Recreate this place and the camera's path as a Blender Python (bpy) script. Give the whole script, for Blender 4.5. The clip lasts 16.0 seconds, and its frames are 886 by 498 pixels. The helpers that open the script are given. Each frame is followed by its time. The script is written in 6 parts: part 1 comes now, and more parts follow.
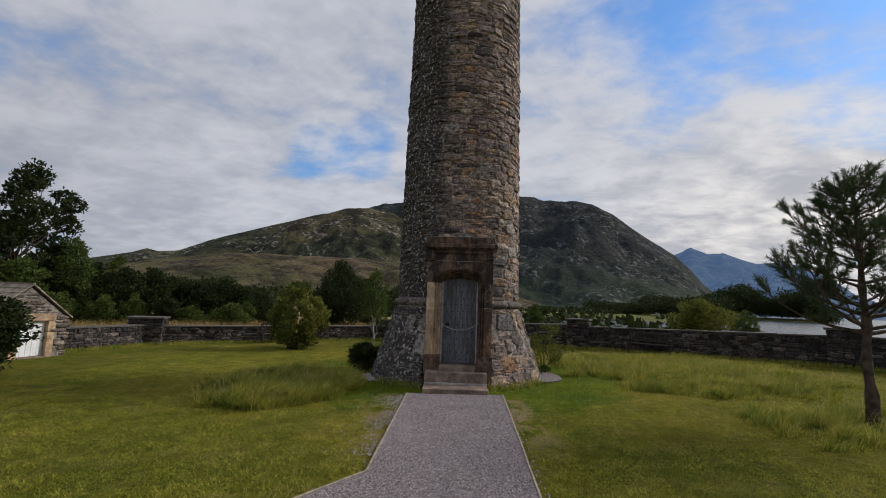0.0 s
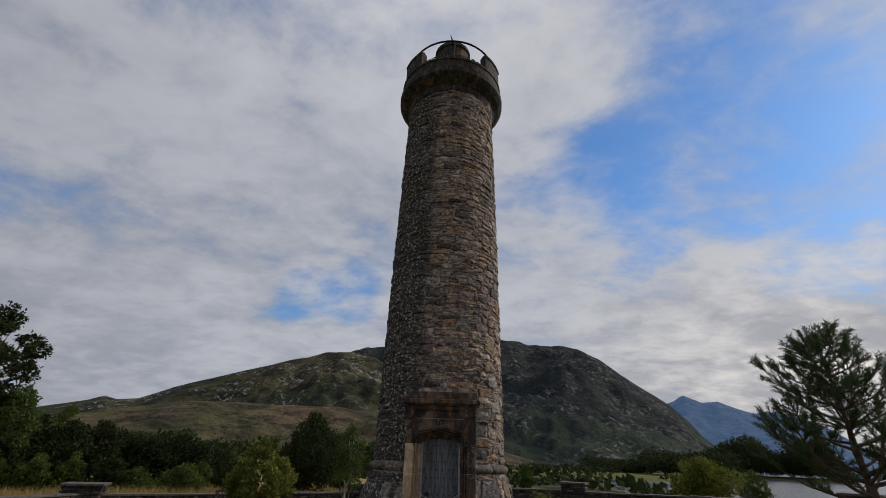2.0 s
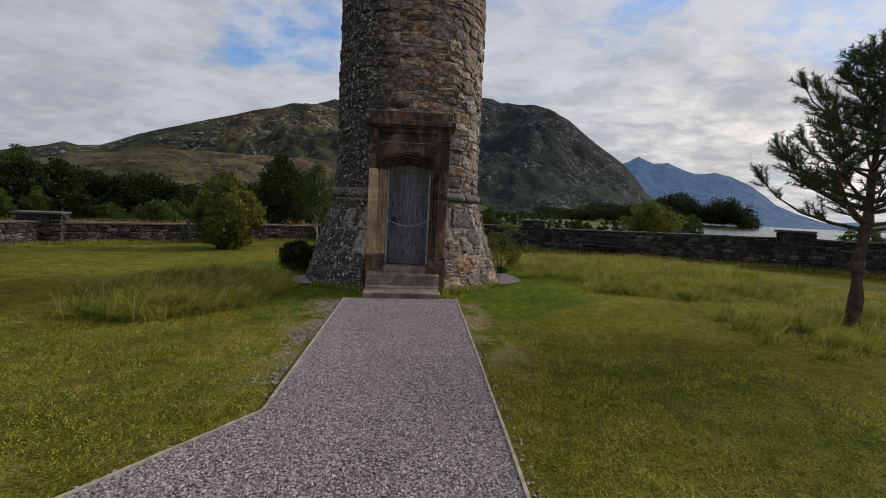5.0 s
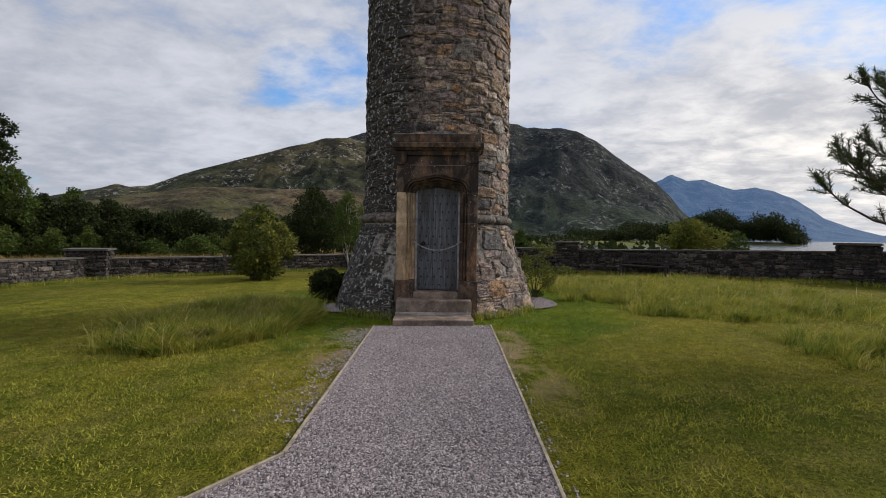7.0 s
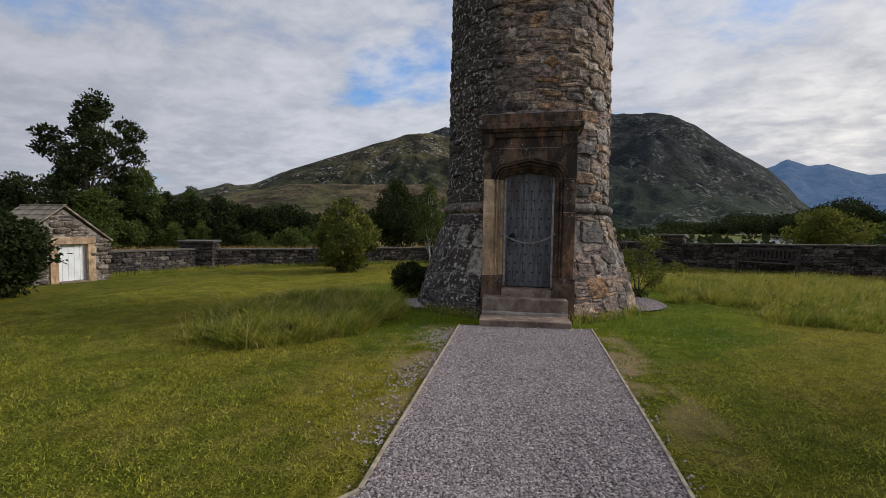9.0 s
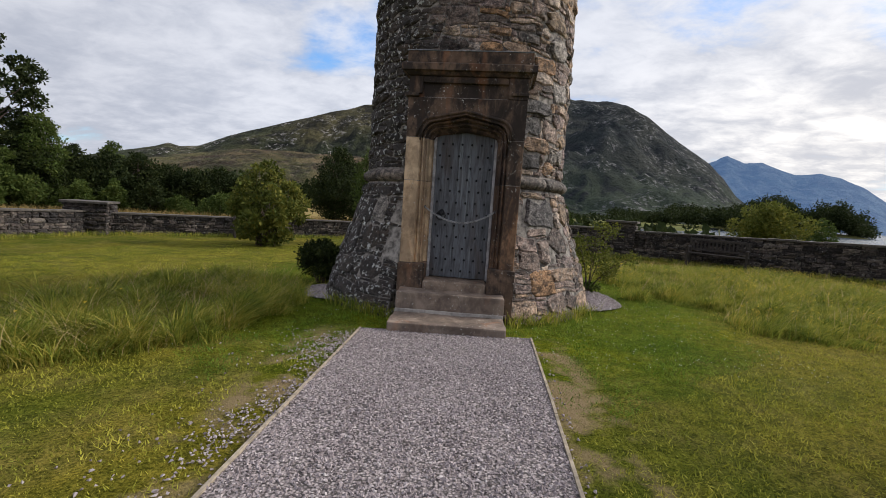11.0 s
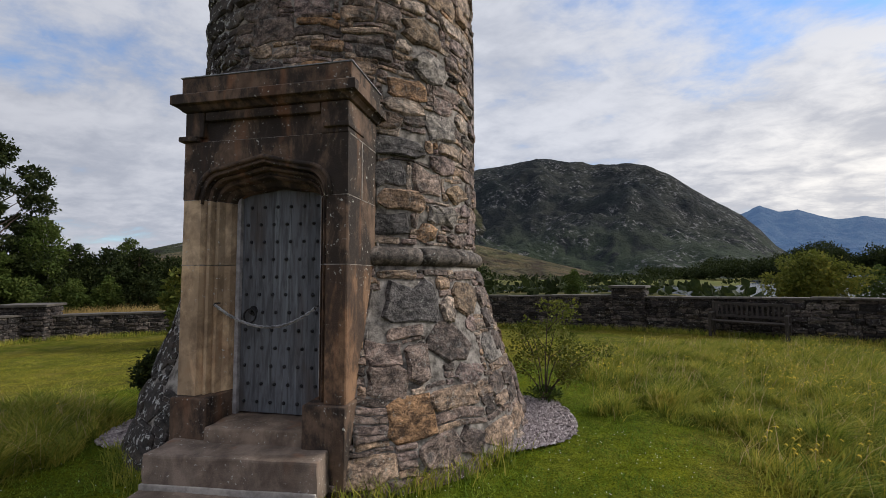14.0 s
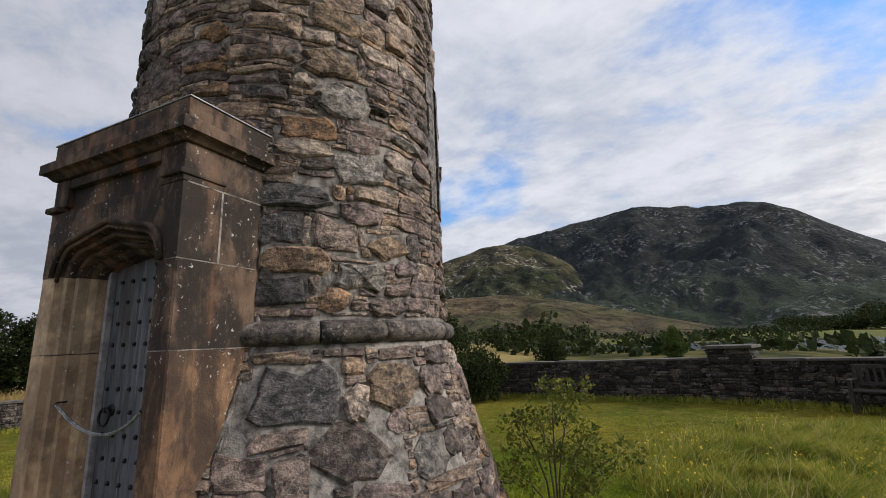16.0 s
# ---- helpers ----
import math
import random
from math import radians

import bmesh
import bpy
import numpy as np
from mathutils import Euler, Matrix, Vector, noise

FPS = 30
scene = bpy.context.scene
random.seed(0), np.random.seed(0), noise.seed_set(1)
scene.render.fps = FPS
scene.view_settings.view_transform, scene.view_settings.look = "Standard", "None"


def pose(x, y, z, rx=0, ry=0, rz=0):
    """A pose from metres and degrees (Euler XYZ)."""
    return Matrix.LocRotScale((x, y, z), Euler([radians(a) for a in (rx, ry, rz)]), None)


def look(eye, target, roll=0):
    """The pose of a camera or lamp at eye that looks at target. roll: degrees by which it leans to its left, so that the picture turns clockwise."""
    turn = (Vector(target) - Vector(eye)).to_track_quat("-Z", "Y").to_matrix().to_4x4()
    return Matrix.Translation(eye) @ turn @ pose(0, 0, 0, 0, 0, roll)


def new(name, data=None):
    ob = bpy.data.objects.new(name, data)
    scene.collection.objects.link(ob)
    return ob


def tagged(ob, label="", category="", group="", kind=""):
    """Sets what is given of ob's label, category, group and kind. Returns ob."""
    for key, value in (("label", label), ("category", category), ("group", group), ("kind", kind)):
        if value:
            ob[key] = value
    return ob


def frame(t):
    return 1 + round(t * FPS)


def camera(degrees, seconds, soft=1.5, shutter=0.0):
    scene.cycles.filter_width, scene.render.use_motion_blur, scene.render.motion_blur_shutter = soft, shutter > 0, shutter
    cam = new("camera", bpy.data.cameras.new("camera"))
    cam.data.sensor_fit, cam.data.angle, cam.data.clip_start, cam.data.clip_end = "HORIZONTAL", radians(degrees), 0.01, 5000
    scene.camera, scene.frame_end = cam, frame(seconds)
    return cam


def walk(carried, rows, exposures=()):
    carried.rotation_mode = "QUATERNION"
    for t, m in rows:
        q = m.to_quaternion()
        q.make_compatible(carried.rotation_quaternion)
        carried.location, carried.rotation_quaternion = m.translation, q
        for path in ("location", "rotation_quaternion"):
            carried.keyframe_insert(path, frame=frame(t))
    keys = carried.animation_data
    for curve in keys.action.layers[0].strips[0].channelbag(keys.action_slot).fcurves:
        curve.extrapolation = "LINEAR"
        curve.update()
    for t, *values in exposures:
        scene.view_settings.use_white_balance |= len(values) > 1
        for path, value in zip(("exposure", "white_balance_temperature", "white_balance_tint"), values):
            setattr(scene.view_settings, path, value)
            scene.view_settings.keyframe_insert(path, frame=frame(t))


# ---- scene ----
cam = camera(92.2, 16.0, soft=0.55)
PATH = [
    (0, (-0.001, -0.085, 1.624), (-0.004, 1.9, 1.873), 2.2),
    (0.5, (0.008, -0.122, 1.686), (0.02, 1.827, 2.134), 2.7),
    (1, (0.051, -0.136, 1.727), (0.084, 1.764, 2.351), 2.6),
    (1.5, (0.074, -0.194, 1.768), (0.116, 1.644, 2.556), 2.6),
    (2, (0.069, -0.271, 1.773), (0.11, 1.521, 2.66), 2.2),
    (2.5, (0.097, -0.284, 1.781), (0.112, 1.499, 2.688), 1.2),
    (3, (0.119, -0.151, 1.735), (0.081, 1.668, 2.564), 1.8),
    (3.5, (0.128, 0.24, 1.626), (0.074, 2.162, 2.177), 1.4),
    (4, (0.15, 0.684, 1.488), (0.293, 2.675, 1.603), 0.7),
    (4.5, (0.211, 1.152, 1.399), (0.438, 3.135, 1.273), 2.7),
    (4.7, (0.176, 1.33, 1.392), (0.409, 3.308, 1.205), 3.0),
    (7, (0.189, 1.768, 1.324), (0.273, 3.765, 1.254), 1.0),
    (7.5, (0.244, 1.814, 1.391), (0.254, 3.813, 1.447), 1.2),
    (8, (0.215, 2.039, 1.397), (0.189, 4.032, 1.566), 0.9),
    (8.5, (0.073, 2.228, 1.333), (-0.125, 4.217, 1.385), 0.9),
    (8.7, (0.02, 2.286, 1.294), (-0.276, 4.264, 1.237), 0.7),
    (10.8, (0.342, 3.927, 1.263), (0.262, 5.916, 1.064), 4.6),
    (11, (0.421, 4.08, 1.246), (0.347, 6.068, 1.039), 3.9),
    (11.5, (0.692, 4.495, 1.31), (0.652, 6.486, 1.125), 2.6),
    (12, (1.012, 4.791, 1.384), (0.98, 6.791, 1.374), 1.0),
    (12.5, (1.299, 5.105, 1.436), (1.223, 7.103, 1.486), 0.9),
    (13, (1.593, 5.513, 1.482), (1.457, 7.506, 1.579), 0.8),
    (13.5, (1.944, 5.882, 1.443), (1.788, 7.873, 1.544), 2.4),
    (14, (2.212, 6.277, 1.444), (1.988, 8.261, 1.567), -0.1),
    (14.5, (2.457, 6.665, 1.465), (2.166, 8.639, 1.603), -0.4),
    (15, (2.751, 6.981, 1.503), (2.211, 8.892, 1.737), -0.3),
    (15.5, (3.071, 7.325, 1.518), (2.455, 9.187, 1.910), -0.2),
    (16, (3.413, 7.593, 1.528), (2.781, 9.445, 1.945), -2.3),
]
EXPOSURES = [(0.0, -0.15), (0.5, -0.25), (1.0, -0.38), (1.5, -0.45), (3.2, -0.45), (4.0, -0.32), (4.7, -0.22), (7.0, 0.08), (8.0, 0.0), (8.7, -0.05), (11.0, 0.33), (11.6, 0.25), (12.1, 0.05), (12.5, -0.05), (13.5, 0.05), (14.5, 0.17), (15.0, 0.2), (16.0, 0.21)]
walk(cam, [(t, look(eye, target, roll)) for t, eye, target, roll in PATH], EXPOSURES)

# ---- world, sun ----
SUN_AZ, SUN_EL = radians(70), radians(32)      # azimuth clockwise from +y
world = bpy.data.worlds.new("world")
scene.world = world
world.use_nodes = True


class Nodes:
    """Short hand for building a node tree."""

    def __init__(self, tree):
        self.t = tree
        tree.nodes.clear()

    def n(self, kind, op="", **ins):
        node = self.t.nodes.new(kind)
        if kind in ("ShaderNodeMath", "ShaderNodeVectorMath"):
            node.operation = op
        elif kind == "ShaderNodeMapRange":
            node.interpolation_type = op
        elif kind == "ShaderNodeMix":
            node.data_type, node.blend_type = "RGBA", op
        for k, v in ins.items():
            key = int(k[1:]) if k[0] == "_" else k.replace("_", " ")
            self.set(node.inputs[key], v)
        return node

    def set(self, sock, v):
        if isinstance(v, bpy.types.NodeSocket):
            self.t.links.new(v, sock)
        elif isinstance(v, bpy.types.Node):
            self.t.links.new(v.outputs[0], sock)
        else:
            sock.default_value = v

    def math(self, op, a, b=0.0):
        return self.n("ShaderNodeMath", op, _0=a, _1=b).outputs[0]

    def noise(self, vec, scale, detail=4.0, rough=0.55, dist=0.0):
        return self.n("ShaderNodeTexNoise", "", Vector=vec, Scale=scale, Detail=detail, Roughness=rough, Distortion=dist).outputs[0]

    def ramp(self, fac, stops):
        r = self.n("ShaderNodeValToRGB", "", Fac=fac)
        el = r.color_ramp.elements
        while len(el) < len(stops):
            el.new(0.5)
        for e, (p, c) in zip(el, stops):
            e.position, e.color = p, (*c, 1) if len(c) == 3 else c
        return r.outputs[0]

    def mix(self, fac, a, b, mode="MIX"):
        m = self.n("ShaderNodeMix", mode)
        self.set(m.inputs[0], fac), self.set(m.inputs[6], a), self.set(m.inputs[7], b)
        return m.outputs[2]

    def span(self, v, lo, hi, a=0.0, b=1.0):
        return self.n("ShaderNodeMapRange", "SMOOTHSTEP", _0=v, _1=lo, _2=hi, _3=a, _4=b).outputs[0]


def build_sky():
    k = Nodes(world.node_tree)
    co = k.n("ShaderNodeTexCoord").outputs["Generated"]
    xyz = k.n("ShaderNodeSeparateXYZ", "", _0=co)
    x, y, z = xyz.outputs
    sky = k.n("ShaderNodeTexSky")
    sky.sky_type, sky.sun_disc, sky.sun_elevation, sky.sun_rotation = "NISHITA", False, SUN_EL, SUN_AZ
    sky.altitude, sky.air_density, sky.dust_density, sky.ozone_density = 20.0, 1.25, 0.25, 4.0
    down = k.math("ADD", k.math("MAXIMUM", z, 0.0), 0.22)
    px, py = k.math("DIVIDE", x, down), k.math("DIVIDE", y, down)
    plane = k.n("ShaderNodeCombineXYZ", "", _0=px, _1=py, _2=3.7).outputs[0]
    plane = k.n("ShaderNodeMapping", "", Vector=plane, Rotation=(0, 0, radians(35)), Scale=(0.85, 1.1, 1)).outputs[0]
    big = k.noise(plane, 0.8, 3.0, 0.5, 0.2)
    small = k.noise(plane, 2.3, 8.0, 0.58, 0.25)
    wisp = k.noise(plane, 7.5, 6.0, 0.6, 0.3)
    dens = k.math("ADD", k.math("MULTIPLY", big, 0.55), k.math("ADD", k.math("MULTIPLY", small, 0.5), k.math("MULTIPLY", wisp, 0.19)))
    # a blue gap high in the north-west, a small one low in the north-east, cloud elsewhere

    def near(az, el, inner, outer):
        d = (math.sin(radians(az)) * math.cos(radians(el)), math.cos(radians(az)) * math.cos(radians(el)), math.sin(radians(el)))
        dot = k.n("ShaderNodeVectorMath", "DOT_PRODUCT", _0=co, _1=d).outputs["Value"]
        return k.span(dot, math.cos(radians(outer)), math.cos(radians(inner)))
    cover = k.math("ADD", dens, 0.022)
    cover = k.math("SUBTRACT", cover, k.math("MULTIPLY", near(43, 33, 5, 25), 0.14))
    cover = k.math("SUBTRACT", cover, k.math("MULTIPLY", near(20, 29, 4, 17), 0.085))
    cover = k.math("SUBTRACT", cover, k.math("MULTIPLY", k.math("ADD", near(-11, 19.5, 1, 5.5), near(-17, 18.5, 1, 5)), 0.125))
    cover = k.math("ADD", cover, k.math("MULTIPLY", k.span(z, 0.36, 0.16), k.math("MULTIPLY", k.span(x, 0.2, 0.5), 0.12)))
    cover = k.math("ADD", cover, k.math("MULTIPLY", k.span(z, 0.34, 0.22), k.math("MULTIPLY", k.span(x, -0.38, -0.6), 0.12)))
    mask = k.span(cover, 0.43, 0.65)
    sunward = k.math("ADD", k.math("MULTIPLY", x, math.sin(SUN_AZ)), k.math("MULTIPLY", y, math.cos(SUN_AZ)))
    low = k.span(z, 0.5, 0.10)
    zenith = k.span(z, 0.55, 1.0)
    warm = k.math("MULTIPLY", k.span(sunward, 0.45, 0.98), low)
    shade = k.span(k.math("ADD", k.math("MULTIPLY", small, 0.6), k.math("MULTIPLY", wisp, 0.4)), 0.36, 0.66)
    grey = k.mix(shade, (4.25, 4.55, 5.35, 1), (6.25, 6.45, 7.1, 1))
    cloud = k.mix(warm, grey, k.mix(shade, (5.2, 5.2, 5.5, 1), (10.6, 10.1, 9.4, 1)))
    cloud = k.mix(zenith, cloud, (8.0, 8.0, 8.3, 1))
    # the clouds away from the sun are the darker ones
    cloud = k.mix(k.span(sunward, 0.15, -0.75), cloud, k.mix(1.0, cloud, (0.78, 0.78, 0.79, 1), "MULTIPLY"))
    blue = k.mix(1.0, sky, (0.94, 1.28, 1.62, 1), "MULTIPLY")
    col = k.mix(mask, blue, cloud)
    haze = k.span(z, 0.10, -0.02)
    col = k.mix(k.math("MULTIPLY", haze, 0.6), col, (5.4, 5.5, 6.1, 1))
    bg = k.n("ShaderNodeBackground", "", Color=col, Strength=0.105)
    k.n("ShaderNodeOutputWorld", "", Surface=bg)


build_sky()
sun = new("sun", bpy.data.lights.new("sun", "SUN"))
sun.data.energy, sun.data.angle, sun.data.color = 3.0, radians(15), (1.0, 0.94, 0.85)
sun.matrix_world = look((40 * math.sin(SUN_AZ), 40 * math.cos(SUN_AZ), 40 * math.tan(SUN_EL)), (0, 0, 0))

# ---- materials ----
def material(name, rough=0.8, metal=0.0, spec=0.35):
    m = bpy.data.materials.new(name)
    m.use_nodes = True
    k = Nodes(m.node_tree)
    b = k.n("ShaderNodeBsdfPrincipled", "", Roughness=rough, Metallic=metal)
    b.inputs["Specular IOR Level"].default_value = spec
    k.n("ShaderNodeOutputMaterial", "", Surface=b)
    return m, k, b


def coords(k, scale=(1, 1, 1), world_space=True):
    if world_space:
        v = k.n("ShaderNodeNewGeometry").outputs["Position"]
    else:
        v = k.n("ShaderNodeTexCoord").outputs["Object"]
    return k.n("ShaderNodeMapping", "", Vector=v, Scale=scale).outputs[0]


def bump(k, b, height, strength, dist):
    b.inputs["Normal"].default_value = (0, 0, 0)
    k.t.links.new(k.n("ShaderNodeBump", "", Height=height, Strength=strength, Distance=dist).outputs[0], b.inputs["Normal"])


def stone_material(name, stops, per_object=False, scale=1.0, lichen=0.55, rough=0.85, relief=0.05, wet=0.0, dark_left=False):
    """Rubble stone: one tone a stone, grain, dark veins, pale lichen spots."""
    m, k, b = material(name, rough)
    v = coords(k)
    if per_object:
        r = k.n("ShaderNodeObjectInfo").outputs["Random"]
    else:
        r = k.n("ShaderNodeNewGeometry").outputs["Random Per Island"]
    tone = k.ramp(r, stops)
    strata = coords(k, (1, 1, 1.5))
    mid = k.noise(strata, 9 * scale, 8, 0.74, 0.45)
    fine = k.noise(v, 42 * scale, 6, 0.75)
    col = k.mix(k.span(mid, 0.36, 0.66), k.mix(1.0, tone, (0.24, 0.23, 0.24, 1), "MULTIPLY"), k.mix(1.0, tone, (1.75, 1.66, 1.56, 1), "MULTIPLY"))
    col = k.mix(k.span(fine, 0.40, 0.62, 0.0, 0.9), col, k.mix(1.0, col, (0.42, 0.41, 0.41, 1), "MULTIPLY"))
    spots = k.math("MULTIPLY", k.span(k.noise(v, 26 * scale, 5, 0.7), 0.57, 0.66), k.span(k.noise(v, 2.6, 3, 0.5), 0.40, 0.58))
    col = k.mix(k.math("MULTIPLY", spots, lichen), col, (0.50, 0.50, 0.46, 1))
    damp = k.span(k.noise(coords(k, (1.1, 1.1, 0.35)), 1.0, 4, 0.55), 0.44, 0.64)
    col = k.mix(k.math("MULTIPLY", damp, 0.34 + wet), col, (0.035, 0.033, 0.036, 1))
    if dark_left:
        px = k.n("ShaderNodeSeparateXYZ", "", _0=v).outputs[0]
        # stone turns blacker towards -x, its edge broken by noise
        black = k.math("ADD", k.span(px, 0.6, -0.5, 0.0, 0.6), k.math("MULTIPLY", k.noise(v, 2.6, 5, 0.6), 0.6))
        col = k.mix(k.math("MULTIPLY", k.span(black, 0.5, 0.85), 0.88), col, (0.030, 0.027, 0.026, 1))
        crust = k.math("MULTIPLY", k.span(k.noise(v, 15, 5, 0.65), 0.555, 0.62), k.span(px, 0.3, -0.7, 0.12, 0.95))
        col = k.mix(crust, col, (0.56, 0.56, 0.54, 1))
    k.set(b.inputs["Base Color"], col)
    h = k.math("ADD", k.math("MULTIPLY", mid, 1.0), k.math("MULTIPLY", fine, 0.38))
    bump(k, b, h, 1.0, relief)
    return m


RUBBLE = [(0.0, (0.063, 0.051, 0.047)), (0.16, (0.24, 0.19, 0.17)), (0.34, (0.38, 0.297, 0.26)), (0.55, (0.315, 0.243, 0.235)),
          (0.74, (0.44, 0.32, 0.225)), (0.88, (0.55, 0.465, 0.40)), (1.0, (0.45, 0.275, 0.155))]
rubble = stone_material("rubble_stone", RUBBLE, dark_left=True)
rubble_single = stone_material("rubble_stone_single", RUBBLE, per_object=True, dark_left=True)
rust_stone = stone_material("rust_coloured_stone", [(0.0, (0.34, 0.185, 0.10)), (1.0, (0.40, 0.26, 0.15))], lichen=0.4)
pale_stone = stone_material("pale_grey_stone", [(0.0, (0.33, 0.31, 0.30)), (1.0, (0.40, 0.37, 0.34))], lichen=0.3)
slate_stone = stone_material("dark_slaty_stone", [(0.0, (0.13, 0.125, 0.13)), (1.0, (0.21, 0.20, 0.205))], per_object=True, lichen=0.7)
tawny_stone = stone_material("tawny_stone", [(0.0, (0.26, 0.195, 0.14)), (1.0, (0.37, 0.27, 0.18))], per_object=True, lichen=0.35)
roll_stone = stone_material("weathered_moulding_stone", [(0.0, (0.10, 0.088, 0.08)), (0.5, (0.19, 0.165, 0.15)), (1.0, (0.27, 0.23, 0.20))], per_object=True, lichen=0.6, relief=0.025)
wall_stone = stone_material("wall_stone", [(0.0, (0.022, 0.019, 0.019)), (0.4, (0.05, 0.042, 0.041)), (0.75, (0.10, 0.083, 0.076)), (1.0, (0.20, 0.175, 0.16))], lichen=0.75)

shed_stone = stone_material("outbuilding_stone", [(0.0, (0.12, 0.10, 0.09)), (0.5, (0.24, 0.20, 0.17)), (1.0, (0.38, 0.33, 0.28))], lichen=0.5)


def mortar_material(name, col, dark):
    m, k, b = material(name, 0.95)
    v = coords(k)
    a = k.noise(v, 9, 6, 0.65)
    c = k.mix(k.span(a, 0.35, 0.66), (*dark, 1), (*col, 1))
    k.set(b.inputs["Base Color"], c)
    bump(k, b, k.noise(v, 55, 5, 0.7), 0.9, 0.012)
    return m


mortar = mortar_material("lime_mortar", (0.36, 0.325, 0.295), (0.075, 0.066, 0.06))
wall_mortar = mortar_material("wall_joints", (0.05, 0.043, 0.041), (0.015, 0.0135, 0.013))


def sandstone(name, base, dark, streak=0.55):
    """Dressed sandstone with dark run-off streaks, iron stains and pale flecks."""
    m, k, b = material(name, 0.88)
    v = coords(k)
    r = k.n("ShaderNodeObjectInfo").outputs["Random"]
    tone = k.mix(r, (*base, 1), (base[0] * 1.1, base[1] * 1.05, base[2] * 0.98, 1))
    mid = k.noise(v, 5.5, 6, 0.6, 0.4)
    tone = k.mix(k.span(mid, 0.35, 0.7, 0.0, 0.8), tone, k.mix(1.0, tone, (0.36, 0.33, 0.32, 1), "MULTIPLY"))
    run = k.noise(coords(k, (2.4, 2.4, 1.1)), 1.6, 9, 0.7, 0.3)
    tone = k.mix(k.math("MULTIPLY", k.span(run, 0.40, 0.56), streak), tone, (*dark, 1))
    iron = k.span(k.noise(coords(k, (5, 5, 1.1)), 0.8, 3, 0.5, 0.4), 0.58, 0.72)
    tone = k.mix(k.math("MULTIPLY", iron, 0.4), tone, (0.30, 0.13, 0.06, 1))
    fleck = k.math("MULTIPLY", k.span(k.noise(v, 34, 4, 0.6), 0.62, 0.69), k.span(k.noise(v, 3.0, 2, 0.5), 0.42, 0.58))
    tone = k.mix(k.math("MULTIPLY", fleck, 0.9), tone, (0.5, 0.49, 0.45, 1))
    k.set(b.inputs["Base Color"], tone)
    bump(k, b, k.math("ADD", k.noise(v, 90, 5, 0.7), k.math("MULTIPLY", mid, 0.8)), 0.6, 0.008)
    return m


brown_sandstone = sandstone("brown_sandstone", (0.60, 0.44, 0.29), (0.07, 0.053, 0.043), 0.48)
stained_sandstone = sandstone("stained_sandstone", (0.24, 0.145, 0.09), (0.022, 0.017, 0.016), 0.78)
dark_sandstone = sandstone("dark_sandstone", (0.15, 0.10, 0.072), (0.016, 0.013, 0.012), 0.88)
# parapet sandstone with its shade against the bright sky put into the colour
silhouette_stone = sandstone("silhouetted_parapet_stone", (0.075, 0.058, 0.048), (0.012, 0.010, 0.010), 0.9)
step_stone = sandstone("step_stone", (0.27, 0.21, 0.17), (0.05, 0.039, 0.034), 0.4)


def plain_material(name, col, rough=0.7, metal=0.0, vary=0.35, scale=20.0, relief=0.003, spec=0.35):
    m, k, b = material(name, rough, metal, spec)
    v = coords(k)
    a = k.noise(v, scale, 5, 0.6)
    c = k.mix(k.span(a, 0.3, 0.7), (*[q * (1 - vary) for q in col], 1), (*[min(1, q * (1 + vary)) for q in col], 1))
    k.set(b.inputs["Base Color"], c)
    bump(k, b, a, 0.5, relief)
    return m


lead = plain_material("lead_sheet", (0.22, 0.23, 0.24), 0.55, 0.4)
iron = plain_material("black_iron", (0.03, 0.03, 0.033), 0.5, 0.7)
steel = plain_material("galvanised_chain", (0.30, 0.30, 0.31), 0.4, 0.9)
white_paint = plain_material("white_painted_boards", (0.72, 0.74, 0.76), 0.6, vary=0.08, scale=6)
slate = plain_material("coping_slabs", (0.085, 0.075, 0.066), 0.85, scale=6, relief=0.01)
roof_stone = plain_material("mossy_roof_slabs", (0.23, 0.195, 0.15), 0.9, scale=5, relief=0.01, vary=0.5)
edging_wood = plain_material("weathered_edging_board", (0.30, 0.25, 0.19), 0.85, scale=14)
bench_wood = plain_material("dark_bench_wood", (0.042, 0.034, 0.03), 0.7, scale=14)
bark = plain_material("bark", (0.085, 0.062, 0.048), 0.95, scale=9, relief=0.02, vary=0.5)
birch_bark = plain_material("pale_birch_bark", (0.34, 0.32, 0.29), 0.85, scale=6, vary=0.5)
lime_wash = plain_material("lime_strip", (0.34, 0.31, 0.285), 0.9, scale=10)


def door_material():
    m, k, b = material("weathered_door_boards", 0.75)
    v = coords(k, (24, 24, 3.0))
    g = k.noise(v, 1.0, 6, 0.65, 0.4)
    r = k.n("ShaderNodeObjectInfo").outputs["Random"]
    base = k.mix(r, (0.098, 0.104, 0.118, 1), (0.128, 0.135, 0.152, 1))
    c = k.mix(k.span(g, 0.38, 0.62), k.mix(1.0, base, (0.55, 0.53, 0.52, 1), "MULTIPLY"), base)
    pale = k.span(k.noise(coords(k, (40, 40, 2.2)), 0.6, 4, 0.6), 0.6, 0.68)
    c = k.mix(k.math("MULTIPLY", pale, 0.28), c, (0.30, 0.34, 0.35, 1))
    wear = k.span(k.noise(coords(k, (3, 3, 0.8)), 1.3, 4, 0.6), 0.52, 0.7)
    c = k.mix(k.math("MULTIPLY", wear, 0.55), c, (0.075, 0.055, 0.045, 1))
    k.set(b.inputs["Base Color"], c)
    bump(k, b, g, 0.7, 0.006)
    return m


door_wood = door_material()
frame_wood = plain_material("pale_grey_door_frame", (0.30, 0.285, 0.29), 0.8, scale=9, vary=0.4)


